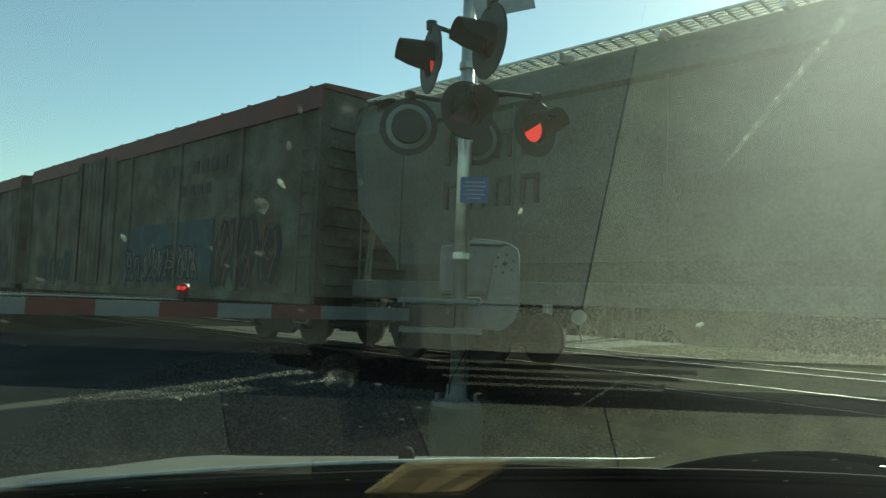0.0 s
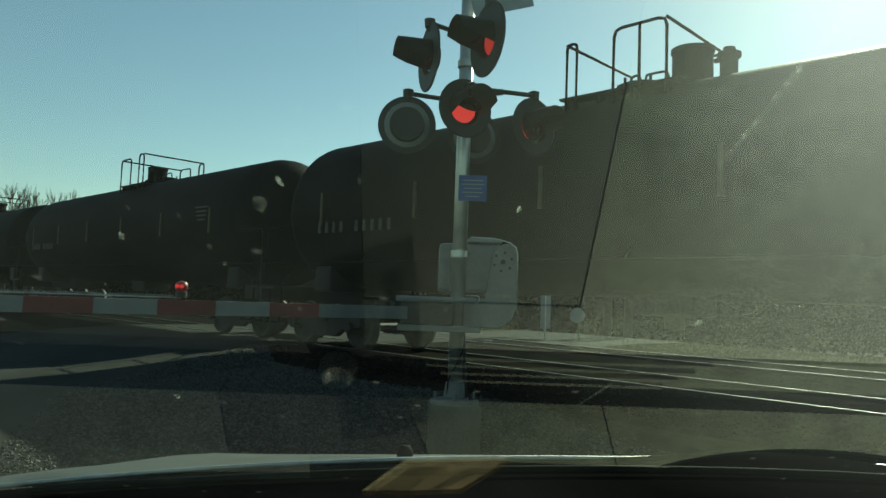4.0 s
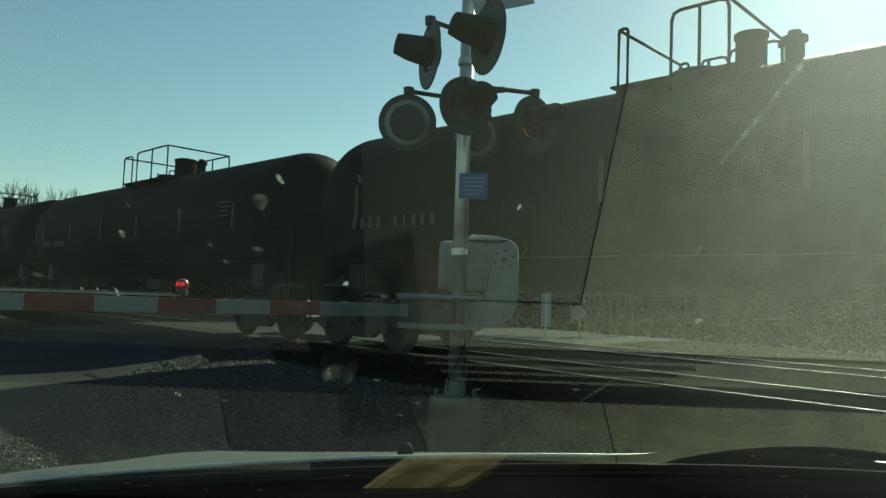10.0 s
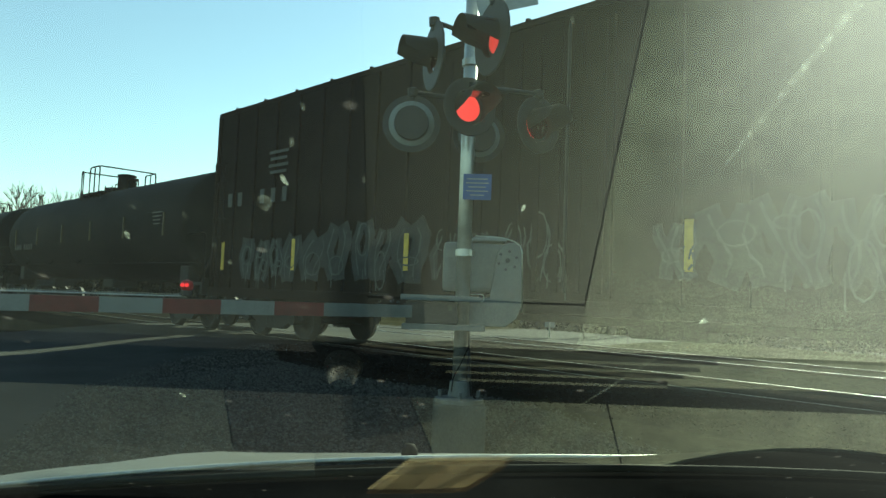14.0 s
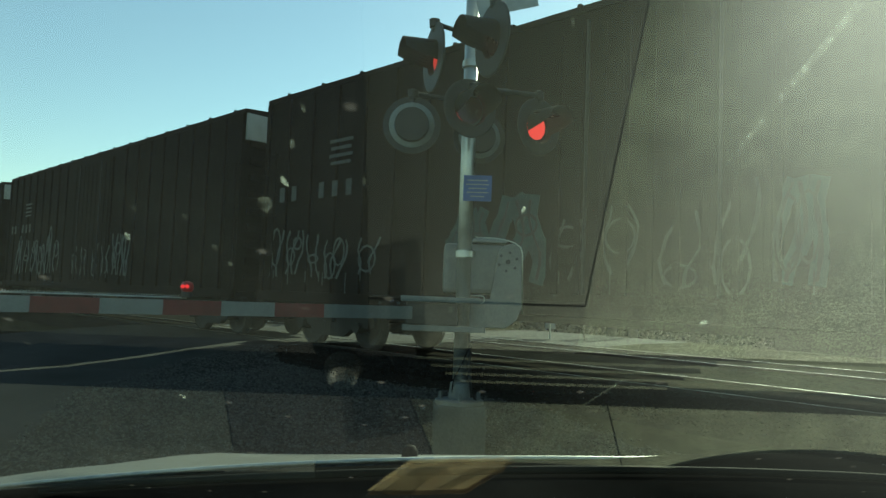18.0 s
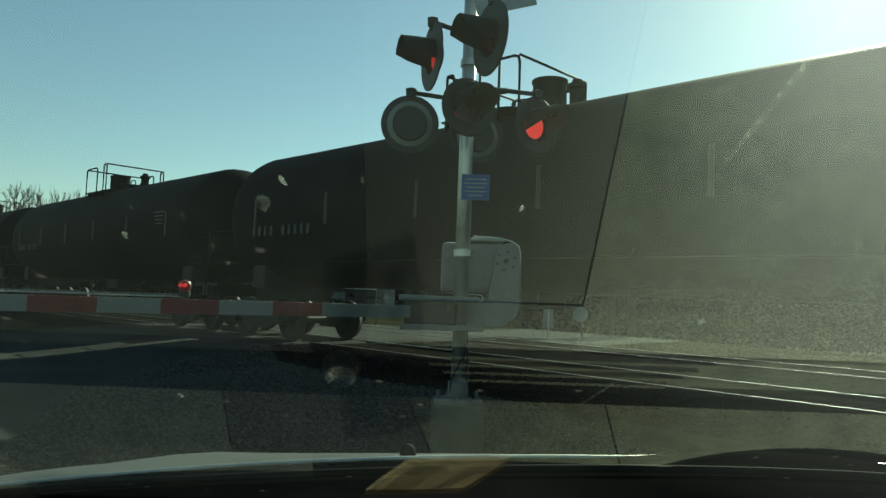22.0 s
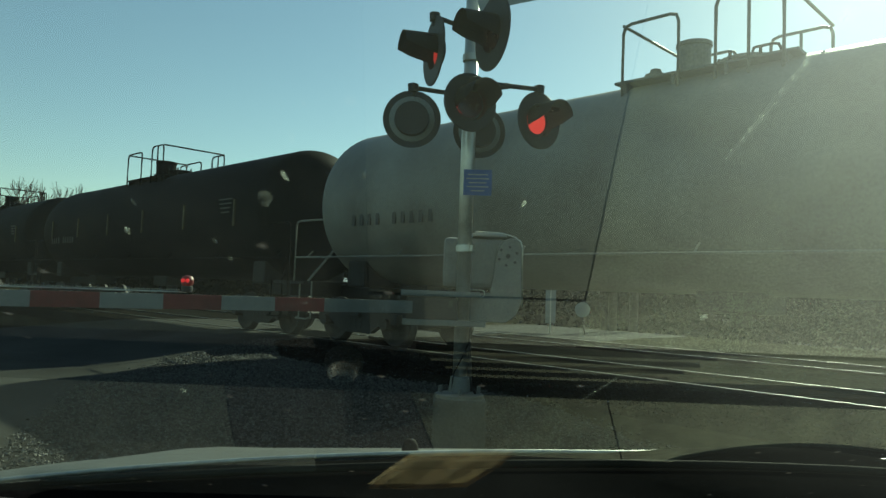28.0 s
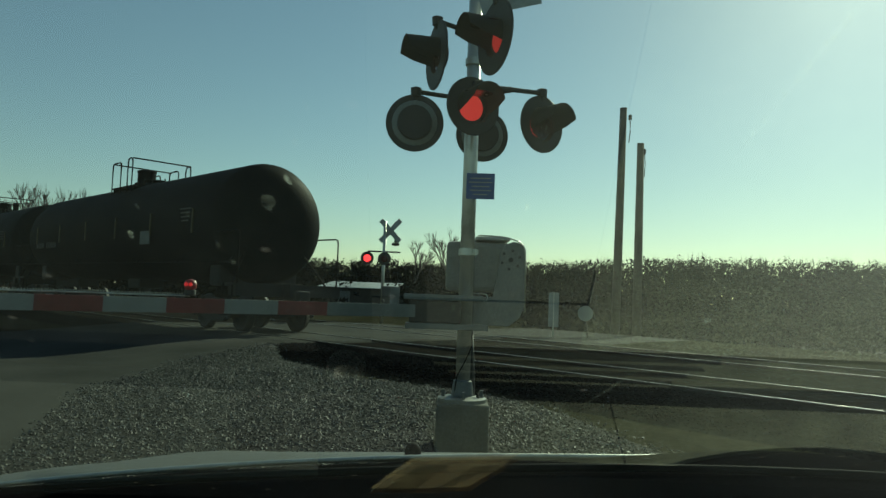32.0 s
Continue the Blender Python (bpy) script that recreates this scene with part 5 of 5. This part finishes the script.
def signal():
    s = thing("crossing_signal", "galvanised mast with black flashers beside the crossing", "crossing signal", pose(MAST[0], MAST[1], 0))
    inv = Matrix.Translation((-MAST[0], -MAST[1], 0))
    def at(x, y, z):
        return inv @ Vector((x, y, z))
    bm = bm_new()
    add_cyl(bm, (0, 0, 0.12), (0, 0, 4.6), 0.064, n=24)
    part("mast", bm, M_GALV, s, "dull galvanised pipe mast", smooth=True)
    bm = bm_new()
    add_lathe(bm, [(0.22, 0.12), (0.22, 0.15), (0.10, 0.17), (0.085, 0.30), (0.064, 0.31)], 20)
    for k in range(4):
        a = radians(45 + 90 * k)
        add_cyl(bm, (0.17 * math.cos(a), 0.17 * math.sin(a), 0.13), (0.17 * math.cos(a), 0.17 * math.sin(a), 0.22), 0.018, n=6)
    part("base_flange", bm, M_GREYPAINT, s)
    # lower pairs on their crossarms
    for a, b in (((-4.62, 4.24, 2.86), (-4.51, 4.99, 2.92)), ((-4.06, 4.44, 2.86), (-3.97, 5.23, 2.96)), ((-4.43, 4.29, 3.475), (-3.70, 4.26, 3.46))):
        bm = bm_new()
        pa, pb = at(*a), at(*b)
        hub = Vector((0.0, 0.0, (pa.z + pb.z) / 2)) if a[2] > 3 else (pa + pb) / 2
        add_tube(bm, [pa - Vector((0, 0, 0.08)), pa, hub, pb, pb - Vector((0, 0, 0.08))], 0.022)
        for p in (pa, pb):
            add_lathe(bm, [(0.0, -0.05), (0.045, -0.04), (0.05, 0.03), (0, 0.05)], 12, Matrix.Translation(p))
        if a[2] < 3:
            add_cyl(bm, hub, (0, 0, hub.z), 0.03, n=10)
        part("crossarm", bm, M_BLACKP, s, smooth=False)
    lamp_head(s, at(-4.082, 4.419, 2.68), 26, 0.254, blink=1)
    lamp_head(s, at(-3.963, 5.237, 2.668), 36, 0.266, blink=0)
    lamp_head(s, at(-4.62, 4.24, 2.575), 182, 0.258, back=True)
    lamp_head(s, at(-4.496, 5.004, 2.59), 190, 0.254, back=True)
    lamp_head(s, at(-4.43, 4.29, 3.165), -72, 0.305, blink=0)
    lamp_head(s, at(-3.715, 4.245, 3.15), -67, 0.305, blink=1)
    # bands
    for z in (3.55, 3.2, 1.45, 2.85):
        bm = bm_new()
        add_lathe(bm, [(0.066, -0.03), (0.08, -0.03), (0.08, 0.03), (0.066, 0.03)], 20, Matrix.Translation((0, 0, z)), shut=False)
        add_box(bm, 0.09, 0, z, 0.05, 0.04, 0.05)
        part("clamp_band", bm, M_GALV, s)
    # small blue notice, its print unreadable
    m = Matrix.Translation(at(-4.215, 4.68, 2.03)) @ pose(0, 0, 0, 0, 0, 40)
    bm = bm_new()
    add_box(bm, 0.01, -0.03, 0, 0.25, 0.004, 0.23, m, bevel=0.0)
    n = part("notice", bm, M_BLUE, s, "small blue notice with white print")
    bm = bm_new()
    for k, w in enumerate((0.18, 0.2, 0.16, 0.19, 0.12)):
        add_box(bm, 0.01, -0.034, 0.07 - 0.036 * k, w, 0.003, 0.009, m)
    part("print", bm, M_WHITE, n)
    # back of the plate at the top
    m = Matrix.Translation(at(-4.065, 4.835, 3.765)) @ pose(0, 0, 0, 0, -14, 45)
    bm = bm_new()
    add_box(bm, 0.0, 0, 0, 0.55, 0.004, 0.22, m)
    part("track_count_plate", bm, M_ALU, s, "bare metal back of a sign plate")
    return s


signal()


def foundation():
    bm = bm_new()
    add_box(bm, 0, 0, -0.1, 0.46, 0.46, 0.44, bevel=0.02)
    f = part("signal_foundation", bm, M_CONC, None, at=pose(MAST[0], MAST[1], 0, 0, 0, 45))
    tagged(f, "rough concrete foundation block in gravel", "foundation")
    

foundation()


def gate():
    """Gate mechanism and lowered arm on the mast."""
    g = thing("crossing_gate", "lowered red and white striped gate arm", "crossing gate", pose(MAST[0], MAST[1], 0))
    d = Vector((math.sin(radians(12.67)), math.cos(radians(12.67)), 0))
    rot = pose(0, 0, 0, 0, 0, -12.67)          # local y runs along the arm towards the mast
    tip = Vector((-5.109, 1.423, 0)) - Vector((MAST[0], MAST[1], 0))
    z = 0.913
    L = 0.406
    # stripes, from beyond the tip's side to the mast
    for k in range(-9, 7):
        a = tip + d * (L * (k + 0.5)) + Vector((0, 0, z))
        h = 0.105
        bm = bm_new()
        add_box(bm, 0, 0, 0, 0.05, L, h, Matrix.Translation(a) @ rot)
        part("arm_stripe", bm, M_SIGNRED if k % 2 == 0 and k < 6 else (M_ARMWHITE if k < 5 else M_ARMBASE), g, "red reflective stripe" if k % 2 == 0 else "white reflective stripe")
    # lamp on the arm with its cable
    p = tip + d * (L * 2.4) + Vector((0, 0, z + 0.08))
    bm = bm_new()
    add_lathe(bm, [(0.035, -0.01), (0.04, 0.0), (0.04, 0.03), (0.02, 0.04)], 16, Matrix.Translation(p))
    lamp = part("arm_lamp", bm, M_BLACKP, g)
    bm = bm_new()
    add_lathe(bm, [(0.03, 0.03), (0.043, 0.05), (0.045, 0.075), (0.036, 0.10), (0, 0.112)], 16, Matrix.Translation(p))
    globe = part("lamp_globe", bm, M_GLOBE, lamp, "dark red arm lamp globe", smooth=True)
    bm = bm_new()
    for u in (-0.016, 0.016):
        c = p + RIGHT * u - AHEAD * 0.045 + Vector((0, 0, 0.072))
        add_cyl(bm, c, c - AHEAD * 0.004, 0.014, n=14)
    part("lit_element", bm, M_ARMRED, globe, "glowing red element")
    bm = bm_new()
    add_tube(bm, [tip + d * (-3.5) + Vector((0, 0, z + 0.085)), p + Vector((0, 0, -0.01))], 0.006, 6)
    for k in range(190):
        q = tip + d * (-2.2 + 0.0165 * k) + Vector((0, 0, z + 0.083))
        add_box(bm, q.x, q.y, q.z + 0.002, 0.005, 0.006, 0.008)
    part("lamp_cable", bm, M_GALV, g)
    # bracket at the foot of the arm; e: right, away from the street, up
    e = Matrix(((RIGHT.x, AHEAD.x, 0, 0), (RIGHT.y, AHEAD.y, 0, 0), (0, 0, 1, 0), (0, 0, 0, 1)))
    for zz, x0, x1 in ((1.035, -0.55, 0.15), (0.78, -0.53, 0.20)):
        bm = bm_new()
        add_box(bm, (x0 + x1) / 2, -0.11, zz, x1 - x0, 0.13, 0.05, e, bevel=0.006)
        part("arm_bracket", bm, M_GREYPAINT, g, "grey channel bracket")
    bm = bm_new()
    add_box(bm, -0.27, -0.10, 0.905, 0.46, 0.09, 0.20, e, bevel=0.015)
    part("conversion_bracket", bm, M_BLACKP, g, "dark steel arm socket")
    bm = bm_new()
    add_box(bm, -0.11, -0.15, 0.95, 0.035, 0.008, 0.05, e)
    part("tag", bm, M_MARK, g)
    for x, zz in ((-0.56, 0.99), (-0.56, 0.90), (-0.72, 0.99), (-0.72, 0.90)):
        bm = bm_new()
        add_cyl(bm, e @ Vector((x, -0.30, zz)), e @ Vector((x, -0.34, zz)), 0.012, n=8)
        part("bolt", bm, M_BLACKP, g)
    # case behind the mast, with its lid and the counterweight arm
    bm = bm_new()
    add_box(bm, 0.115, 0.36, 1.33, 0.60, 0.36, 0.47, e, bevel=0.05)
    case = part("mechanism_case", bm, M_GREYPAINT, g, "grey cast gate mechanism case")
    bm = bm_new()
    add_box(bm, 0.24, 0.36, 1.595, 0.32, 0.40, 0.035, e, bevel=0.012)
    part("lid", bm, M_ALU, case, "pale metal lid")
    bm = bm_new()
    outline = [(0.30, 1.36), (0.31, 1.47), (0.36, 1.545), (0.43, 1.57), (0.51, 1.555), (0.545, 1.50), (0.545, 0.98), (0.50, 0.87), (0.40, 0.79), (0.02, 0.79), (0.02, 1.04), (0.26, 1.05)]
    a = [bm.verts.new(e @ Vector((x, 0.10, zz))) for x, zz in outline]
    b = [bm.verts.new(e @ Vector((x, 0.16, zz))) for x, zz in outline]
    for i in range(len(outline)):
        j = (i + 1) % len(outline)
        bm.faces.new((a[i], a[j], b[j], b[i]))
    bm.faces.new(a)
    bm.faces.new(b)
    bmesh.ops.bevel(bm, geom=bm.edges[:], offset=0.008, segments=1, affect="EDGES")
    arm = part("counterweight_arm", bm, M_GREYPAINT, g, "curved grey counterweight arm")
    for k in range(7):
        r = 0.085 if k else 0.0
        bm = bm_new()
        q = Vector((0.405 + r * math.cos(radians(60 * k + 20)), 0.10, 1.40 + r * math.sin(radians(60 * k + 20))))
        add_cyl(bm, e @ q, e @ (q + Vector((0, -0.02, 0))), 0.013 if k else 0.022, n=10)
        part("bolt", bm, M_BLACKP, arm)
    bm = bm_new()
    add_tube(bm, [e @ Vector(p) for p in ((0.10, 0.09, 1.615), (0.36, 0.09, 1.61), (0.535, 0.09, 1.55), (0.548, 0.09, 0.93))], 0.007, 8)
    part("guard_rod", bm, M_GALV, g, "bright bent rod", smooth=True)
    bm = bm_new()
    pts = [(0.02, 0.08, 1.015), (0.20, 0.08, 1.015), (0.20, 0.08, 1.08), (0.02, 0.08, 1.08)]
    add_tube(bm, [e @ Vector(p) for p in pts + pts[:1]], 0.006, 6)
    part("hasp", bm, M_GALV, g)
    bm = bm_new()
    add_tube(bm, [e @ Vector(p) for p in ((0.05, 0.04, 0.75), (0.075, 0.04, 0.4), (0.09, 0.03, 0.12))], 0.03)
    part("conduit", bm, M_BLACKP, g, "dark cable conduit", smooth=True)
    bm = bm_new()
    add_tube(bm, [e @ Vector(p) for p in ((0.07, -0.07, 0.62), (0.0, -0.075, 0.45), (-0.06, -0.07, 0.35), (-0.075, -0.05, 0.1))], 0.006, 6)
    add_tube(bm, [e @ Vector(p) for p in ((0.12, -0.05, 0.2), (0.16, -0.06, 0.12), (0.2, -0.06, 0.02), (0.26, -0.05, -0.02))], 0.012, 6)
    part("cable", bm, M_RUBBER, g, smooth=True)
    return g


gate()


def far_signal():
    """The signal on the far side of the tracks."""
    x, y = -20.6, 17.6
    s = thing("crossing_signal", "far crossing signal with a crossbuck and lit lamp", "crossing signal", pose(x, y, 0))
    bm = bm_new()
    add_cyl(bm, (0, 0, -0.3), (0, 0, 3.75), 0.06, n=14)
    part("mast", bm, M_GALV, s, smooth=True)
    for k in (45, -45):
        bm = bm_new()
        add_box(bm, 0, 0, 0, 1.15, 0.01, 0.2, Matrix.Translation((0.2, 0.1, 3.4)) @ pose(0, 0, 0, 0, 0, 25) @ pose(0, 0, 0, 0, k, 0))
        part("crossbuck_blade", bm, M_ALU, s, "back of a crossbuck blade")
    bm = bm_new()
    add_lathe(bm, [(0.02, -0.12), (0.14, -0.1), (0.15, -0.02), (0.05, 0.02), (0.05, 0.14), (0, 0.16)], 14, Matrix.Translation((0.35, 0.25, 2.95)))
    part("bell", bm, M_BLACKP, s)
    bm = bm_new()
    add_tube(bm, [(-0.42, -0.46, 2.6), (0.42, 0.46, 2.6)], 0.03)
    part("crossarm", bm, M_BLACKP, s)
    for u, lit in ((-0.42, True), (0.02, False)):
        c = Vector((u, u * 1.08, 2.33)) - AHEAD * 0.1
        m = Matrix.Translation(c) @ (-AHEAD).to_track_quat("Z", "Y").to_matrix().to_4x4()
        bm = bm_new()
        add_lathe(bm, [(0.0, -0.1), (0.25, -0.01), (0.25, 0.0), (0.0, 0.002)], 24, m)
        h = part("lamp_head", bm, M_BLACKP, s)
        bm = bm_new()
        add_lathe(bm, [(0.14, 0.004), (0.13, 0.02), (0, 0.03)], 20, m, shut=False)
        part("lens", bm, M_FARRED if lit else M_LENS, h, "lit red lens" if lit else "")
    bm = bm_new()
    add_box(bm, 0.25, 0.2, 0.9, 0.5, 0.5, 0.8, bevel=0.04)
    part("mechanism_case", bm, M_GREYPAINT, s)
    return s


far_signal()


# ---------- the far side ----------
def utility_pole(x, y, top, lean, label):
    p = thing("utility_pole", label, "utility pole", pose(x, y, 0), "bare utility poles")
    bm = bm_new()
    add_cyl(bm, (0, 0, -1.0), (lean, -lean * 0.8, top), 0.19, 0.14, n=16)
    part("pole", bm, M_WOODPOLE, p, smooth=True)
    bm = bm_new()
    add_tube(bm, [(lean * 0.95 + 0.16, 0, top - 0.4), (lean * 0.9 + 0.2, 0, top - 0.9), (lean * 0.8 + 0.18, 0, top - 1.4)], 0.02)
    add_box(bm, lean + 0.15, 0, top - 0.35, 0.1, 0.1, 0.2)
    part("bracket", bm, M_TRUCK, p)
    return p


utility_pole(-15.47, 25.7, 8.95, 0.35, "tall leaning wooden pole beyond the tracks")
utility_pole(-14.85, 26.33, 7.6, 0.05, "shorter wooden pole beyond the tracks")


def shed():
    s = thing("shed", "low shed with a pale metal roof", "shed", pose(-36, 29, -0.3, 0, 0, 38))
    bm = bm_new()
    add_box(bm, 0, 0, 0.75, 4.4, 3.2, 1.5)
    part("wall", bm, M_WOODPOLE, s)
    bm = bm_new()
    sweep(bm, [(-1.9, 1.55), (-1.9, 1.6), (1.9, 2.0), (1.9, 1.95)], 4.8, -2.4)
    part("roof", bm, M_ALU, s, "pale corrugated metal roof")
    bm = bm_new()
    add_box(bm, -0.8, -1.61, 0.7, 0.9, 0.03, 1.3)
    part("door", bm, M_GREYPAINT, s)


shed()


def small_signs():
    s = thing("marker_board", "two narrow white boards on a post", "sign", pose(-14.86, 20.6, 0))
    bm = bm_new()
    add_cyl(bm, (0, 0, -0.4), (0, 0, 1.3), 0.03, n=8)
    part("post", bm, M_GALV, s)
    for u in (-0.1, 0.1):
        bm = bm_new()
        c = RIGHT * u - AHEAD * 0.04
        add_box(bm, 0, 0, 0, 0.16, 0.01, 1.2, Matrix.Translation((c.x, c.y, 0.68)) @ pose(0, 0, 0, 0, 0, 45))
        part("board", bm, M_ALU, s)
    s = thing("switch_stand", "white disc target on a leaning rod", "switch stand", pose(-14.06, 21.38, 0))
    bm = bm_new()
    add_cyl(bm, RIGHT * 0.12 + Vector((0, 0, -0.4)), RIGHT * 0.0 + Vector((0, 0, 0.6)), 0.03, n=8)
    add_cyl(bm, RIGHT * 0.08 + Vector((0, 0, 0.7)), RIGHT * 0.34 + Vector((0, 0, 1.9)), 0.03, n=8)
    part("rod", bm, M_TRUCK, s)
    bm = bm_new()
    m = Matrix.Translation(Vector((0, 0, 0.59)) - AHEAD * 0.04) @ (-AHEAD).to_track_quat("Z", "Y").to_matrix().to_4x4()
    add_lathe(bm, [(0, -0.006), (0.27, -0.006), (0.27, 0.006), (0, 0.006)], 28, m)
    part("disc", bm, M_WHITE, s, "white round target")


small_signs()


def bare_tree(x, y, height, seed, spread=0.5):
    """A leafless tree: a trunk that forks four times into ever thinner limbs and twigs."""
    rng = random.Random(seed)
    bm = bm_new()
    def limb(p, d, length, r, depth):
        q = p + d * length
        add_cyl(bm, p, q, r, r * 0.65, n=5 if depth > 1 else 7, caps=False)
        if depth == 5:
            return
        for k in range(3):
            w = Vector((rng.uniform(-1, 1), rng.uniform(-1, 1), rng.uniform(-0.2, 0.7)))
            limb(p + d * length * rng.uniform(0.55, 1.0), (d + w * spread).normalized(), length * rng.uniform(0.55, 0.8), r * 0.64, depth + 1)
    limb(Vector((0, 0, 0)), Vector((rng.uniform(-0.05, 0.05), rng.uniform(-0.05, 0.05), 1)), height * 0.3, height * 0.0115, 0)
    t = thing("tree", "leafless winter tree with fine twigs", "tree", pose(x, y, land(x, y) - 0.1), "bare trees")
    part("branches", bm, M_BARK, t)
    return t


TALL = [bare_tree(-82.6, 23.7, 15, 21), bare_tree(-86, 22, 14.5, 22), bare_tree(-79, 25.5, 13.5, 23)]
BARE = [bare_tree(-65.7, 61.4, 11.5, 1), bare_tree(-62.6, 64.2, 13, 2), bare_tree(-75, 30, 14, 3)]
for i, (x, y) in enumerate([(-78, 33), (-82, 27), (-71, 34), (-86, 24), (-90, 30), (-68, 37), (-96, 22), (-73, 26)]):
    copy_thing(BARE[i % 3], pose(x, y, -0.4, 0, 0, 73 * i))


for i, (x, y) in enumerate([(-91, 21), (-84, 27), (-95, 24)]):
    copy_thing(TALL[i % 3], pose(x, y, -0.4, 0, 0, 40 + 83 * i))


def woods():
    """Winter woods on a rise and brush before them, one mass of thin trunks, twigs and thicket."""
    rng = np.random.default_rng(11)
    verts, faces = [], []
    def clump(x, y, z, s, n):
        for k in range(n):
            c = np.array((x, y, z)) + rng.normal(0, s, 3) * (1, 1, 0.8)
            base = len(verts)
            for q in range(3):
                verts.append(tuple(c + rng.normal(0, s * 0.38, 3)))
            faces.append((base, base + 1, base + 2))
    for i in range(4200):
        b = radians(rng.uniform(-82, 32))           # bearing from +y
        near = rng.uniform() < 0.3
        dist = rng.uniform(44, 80) if near else rng.uniform(95, 200)
        x, y = dist * math.sin(b), dist * math.cos(b)
        if y < 24:
            continue
        rise = 0.046 + 0.016 * ease(radians(-45), radians(-25), b) + 0.006 * noise.noise((x * 0.05, y * 0.05, 1))
        h = 0.9 + rise * dist * (rng.uniform(0.35, 0.75) if near else rng.uniform(0.75, 1.03))
        for k in range(6):
            clump(x + rng.normal(0, 1.2), y + rng.normal(0, 1.2), -1.6 + (h + 1.3) * (0.06 + 0.885 * k / 5), (0.0055 * dist + 0.15) * (0.5 if k > 4 else 1.0), 7 if k < 5 else 14)
        if not near and rng.uniform() < 0.35:
            t = h * rng.uniform(1.0, 1.12)
            for k in range(4):
                base = len(verts)
                dx, dy = rng.normal(0, 0.8, 2) * (k > 0)
                verts += [(x - 0.12, y, h * 0.4), (x + 0.12, y, h * 0.4), (x + dx, y + dy, t)]
                faces.append((base, base + 1, base + 2))
    me = bpy.data.meshes.new("woods")
    me.from_pydata(verts, [], faces)
    me.materials.append(M_WOODS)
    return tagged(new("woods", me), "far leafless woods and brush along the horizon", "woods", kind="stuff")


M_WOODS = mat("winter_woods", (0.011, 0.0115, 0.009), 0.95, 0, 0.4, 0.4, spec=0.0)
woods()


def pickup():
    """A pale pickup truck on the road beyond the tracks."""
    p = thing("pickup_truck", "pale silver pickup truck driving beyond the tracks", "pickup truck")
    def slab(name, outline, half, material, label="", parent=None):
        bm = bm_new()
        a = [bm.verts.new((x, -half, z)) for x, z in outline]
        b = [bm.verts.new((x, half, z)) for x, z in outline]
        for i in range(len(outline)):
            j = (i + 1) % len(outline)
            bm.faces.new((a[i], a[j], b[j], b[i]))
        bm.faces.new(a)
        bm.faces.new(b)
        bmesh.ops.bevel(bm, geom=bm.edges[:], offset=0.04, segments=2, affect="EDGES")
        return part(name, bm, material, parent or p, label)
    paint = M_PICKUP
    slab("body", [(-2.1, 0.45), (-2.1, 1.05), (-0.6, 1.08), (0.9, 1.08), (2.1, 0.98), (2.2, 0.75), (2.2, 0.4), (-1.95, 0.4)], 0.92, paint)
    cab = slab("cab", [(-0.75, 1.05), (-0.6, 1.72), (0.4, 1.74), (1.0, 1.05)], 0.82, paint)
    for y in (-0.83, 0.83):
        bm = bm_new()
        add_box(bm, -0.05, y, 1.4, 0.9, 0.02, 0.42, bevel=0.008)
        part("side_window", bm, M_BLACKP, cab, "dark glass")
        for x in (-1.35, 1.4):
            bm = bm_new()
            add_lathe(bm, [(0.0, -0.1), (0.24, -0.11), (0.36, -0.09), (0.38, 0.0), (0.36, 0.09), (0.24, 0.11), (0.0, 0.1)], 24, Matrix.Translation((x, y * 1.02, 0.38)) @ pose(0, 0, 0, 90))
            part("wheel", bm, M_RUBBER, p, smooth=True)
    for y in (-0.7, 0.7):
        bm = bm_new()
        add_box(bm, 2.21, y, 0.82, 0.03, 0.3, 0.16, bevel=0.01)
        part("headlight", bm, M_WHITE, p)
    return p


M_PICKUP = mat("dull_silver_truck_paint", (0.34, 0.35, 0.34), 0.7, 0.0, 8, 0.06, spec=0.15)
PICKUP = pickup()


# ---------- motion ----------
def motions():
    times = [0.0, 0.1] + [0.5 * k for k in range(1, 64)] + [31.9, 32.0]
    yc = TRACKS[0]
    for car, mid in TRAIN:
        walk(car, [(t, pose(mid - run(t), yc, 0.004)) for t in times])
    walk(PICKUP, [(t, pose(-17.0 + 9.8 * (t - 24.0), 43.0, FLAT + 0.065 - dip(-17.0 + 9.8 * (t - 24.0), 43.0))) for t in times])
    # the flashers take turns; an added shutter disc covers and bares each glowing lens
    half, first = 0.745, 0.33
    for sh, turn in BLINK:
        base = sh.matrix_basis.copy()
        lit = turn == 0
        rows = [(0.0, lit)]
        t = first
        while t < 32.0:
            rows += [(t - 0.1, lit), (t - 0.033, not lit)] if lit else [(t - 0.02, lit), (t + 0.04, not lit)]
            lit = not lit
            t += half
        rows.append((32.0, lit))
        walk(sh, [(t, base @ pose(0, 0.10, 0, -86 if on else 0) @ pose(0, -0.10, 0)) for t, on in rows])


motions()
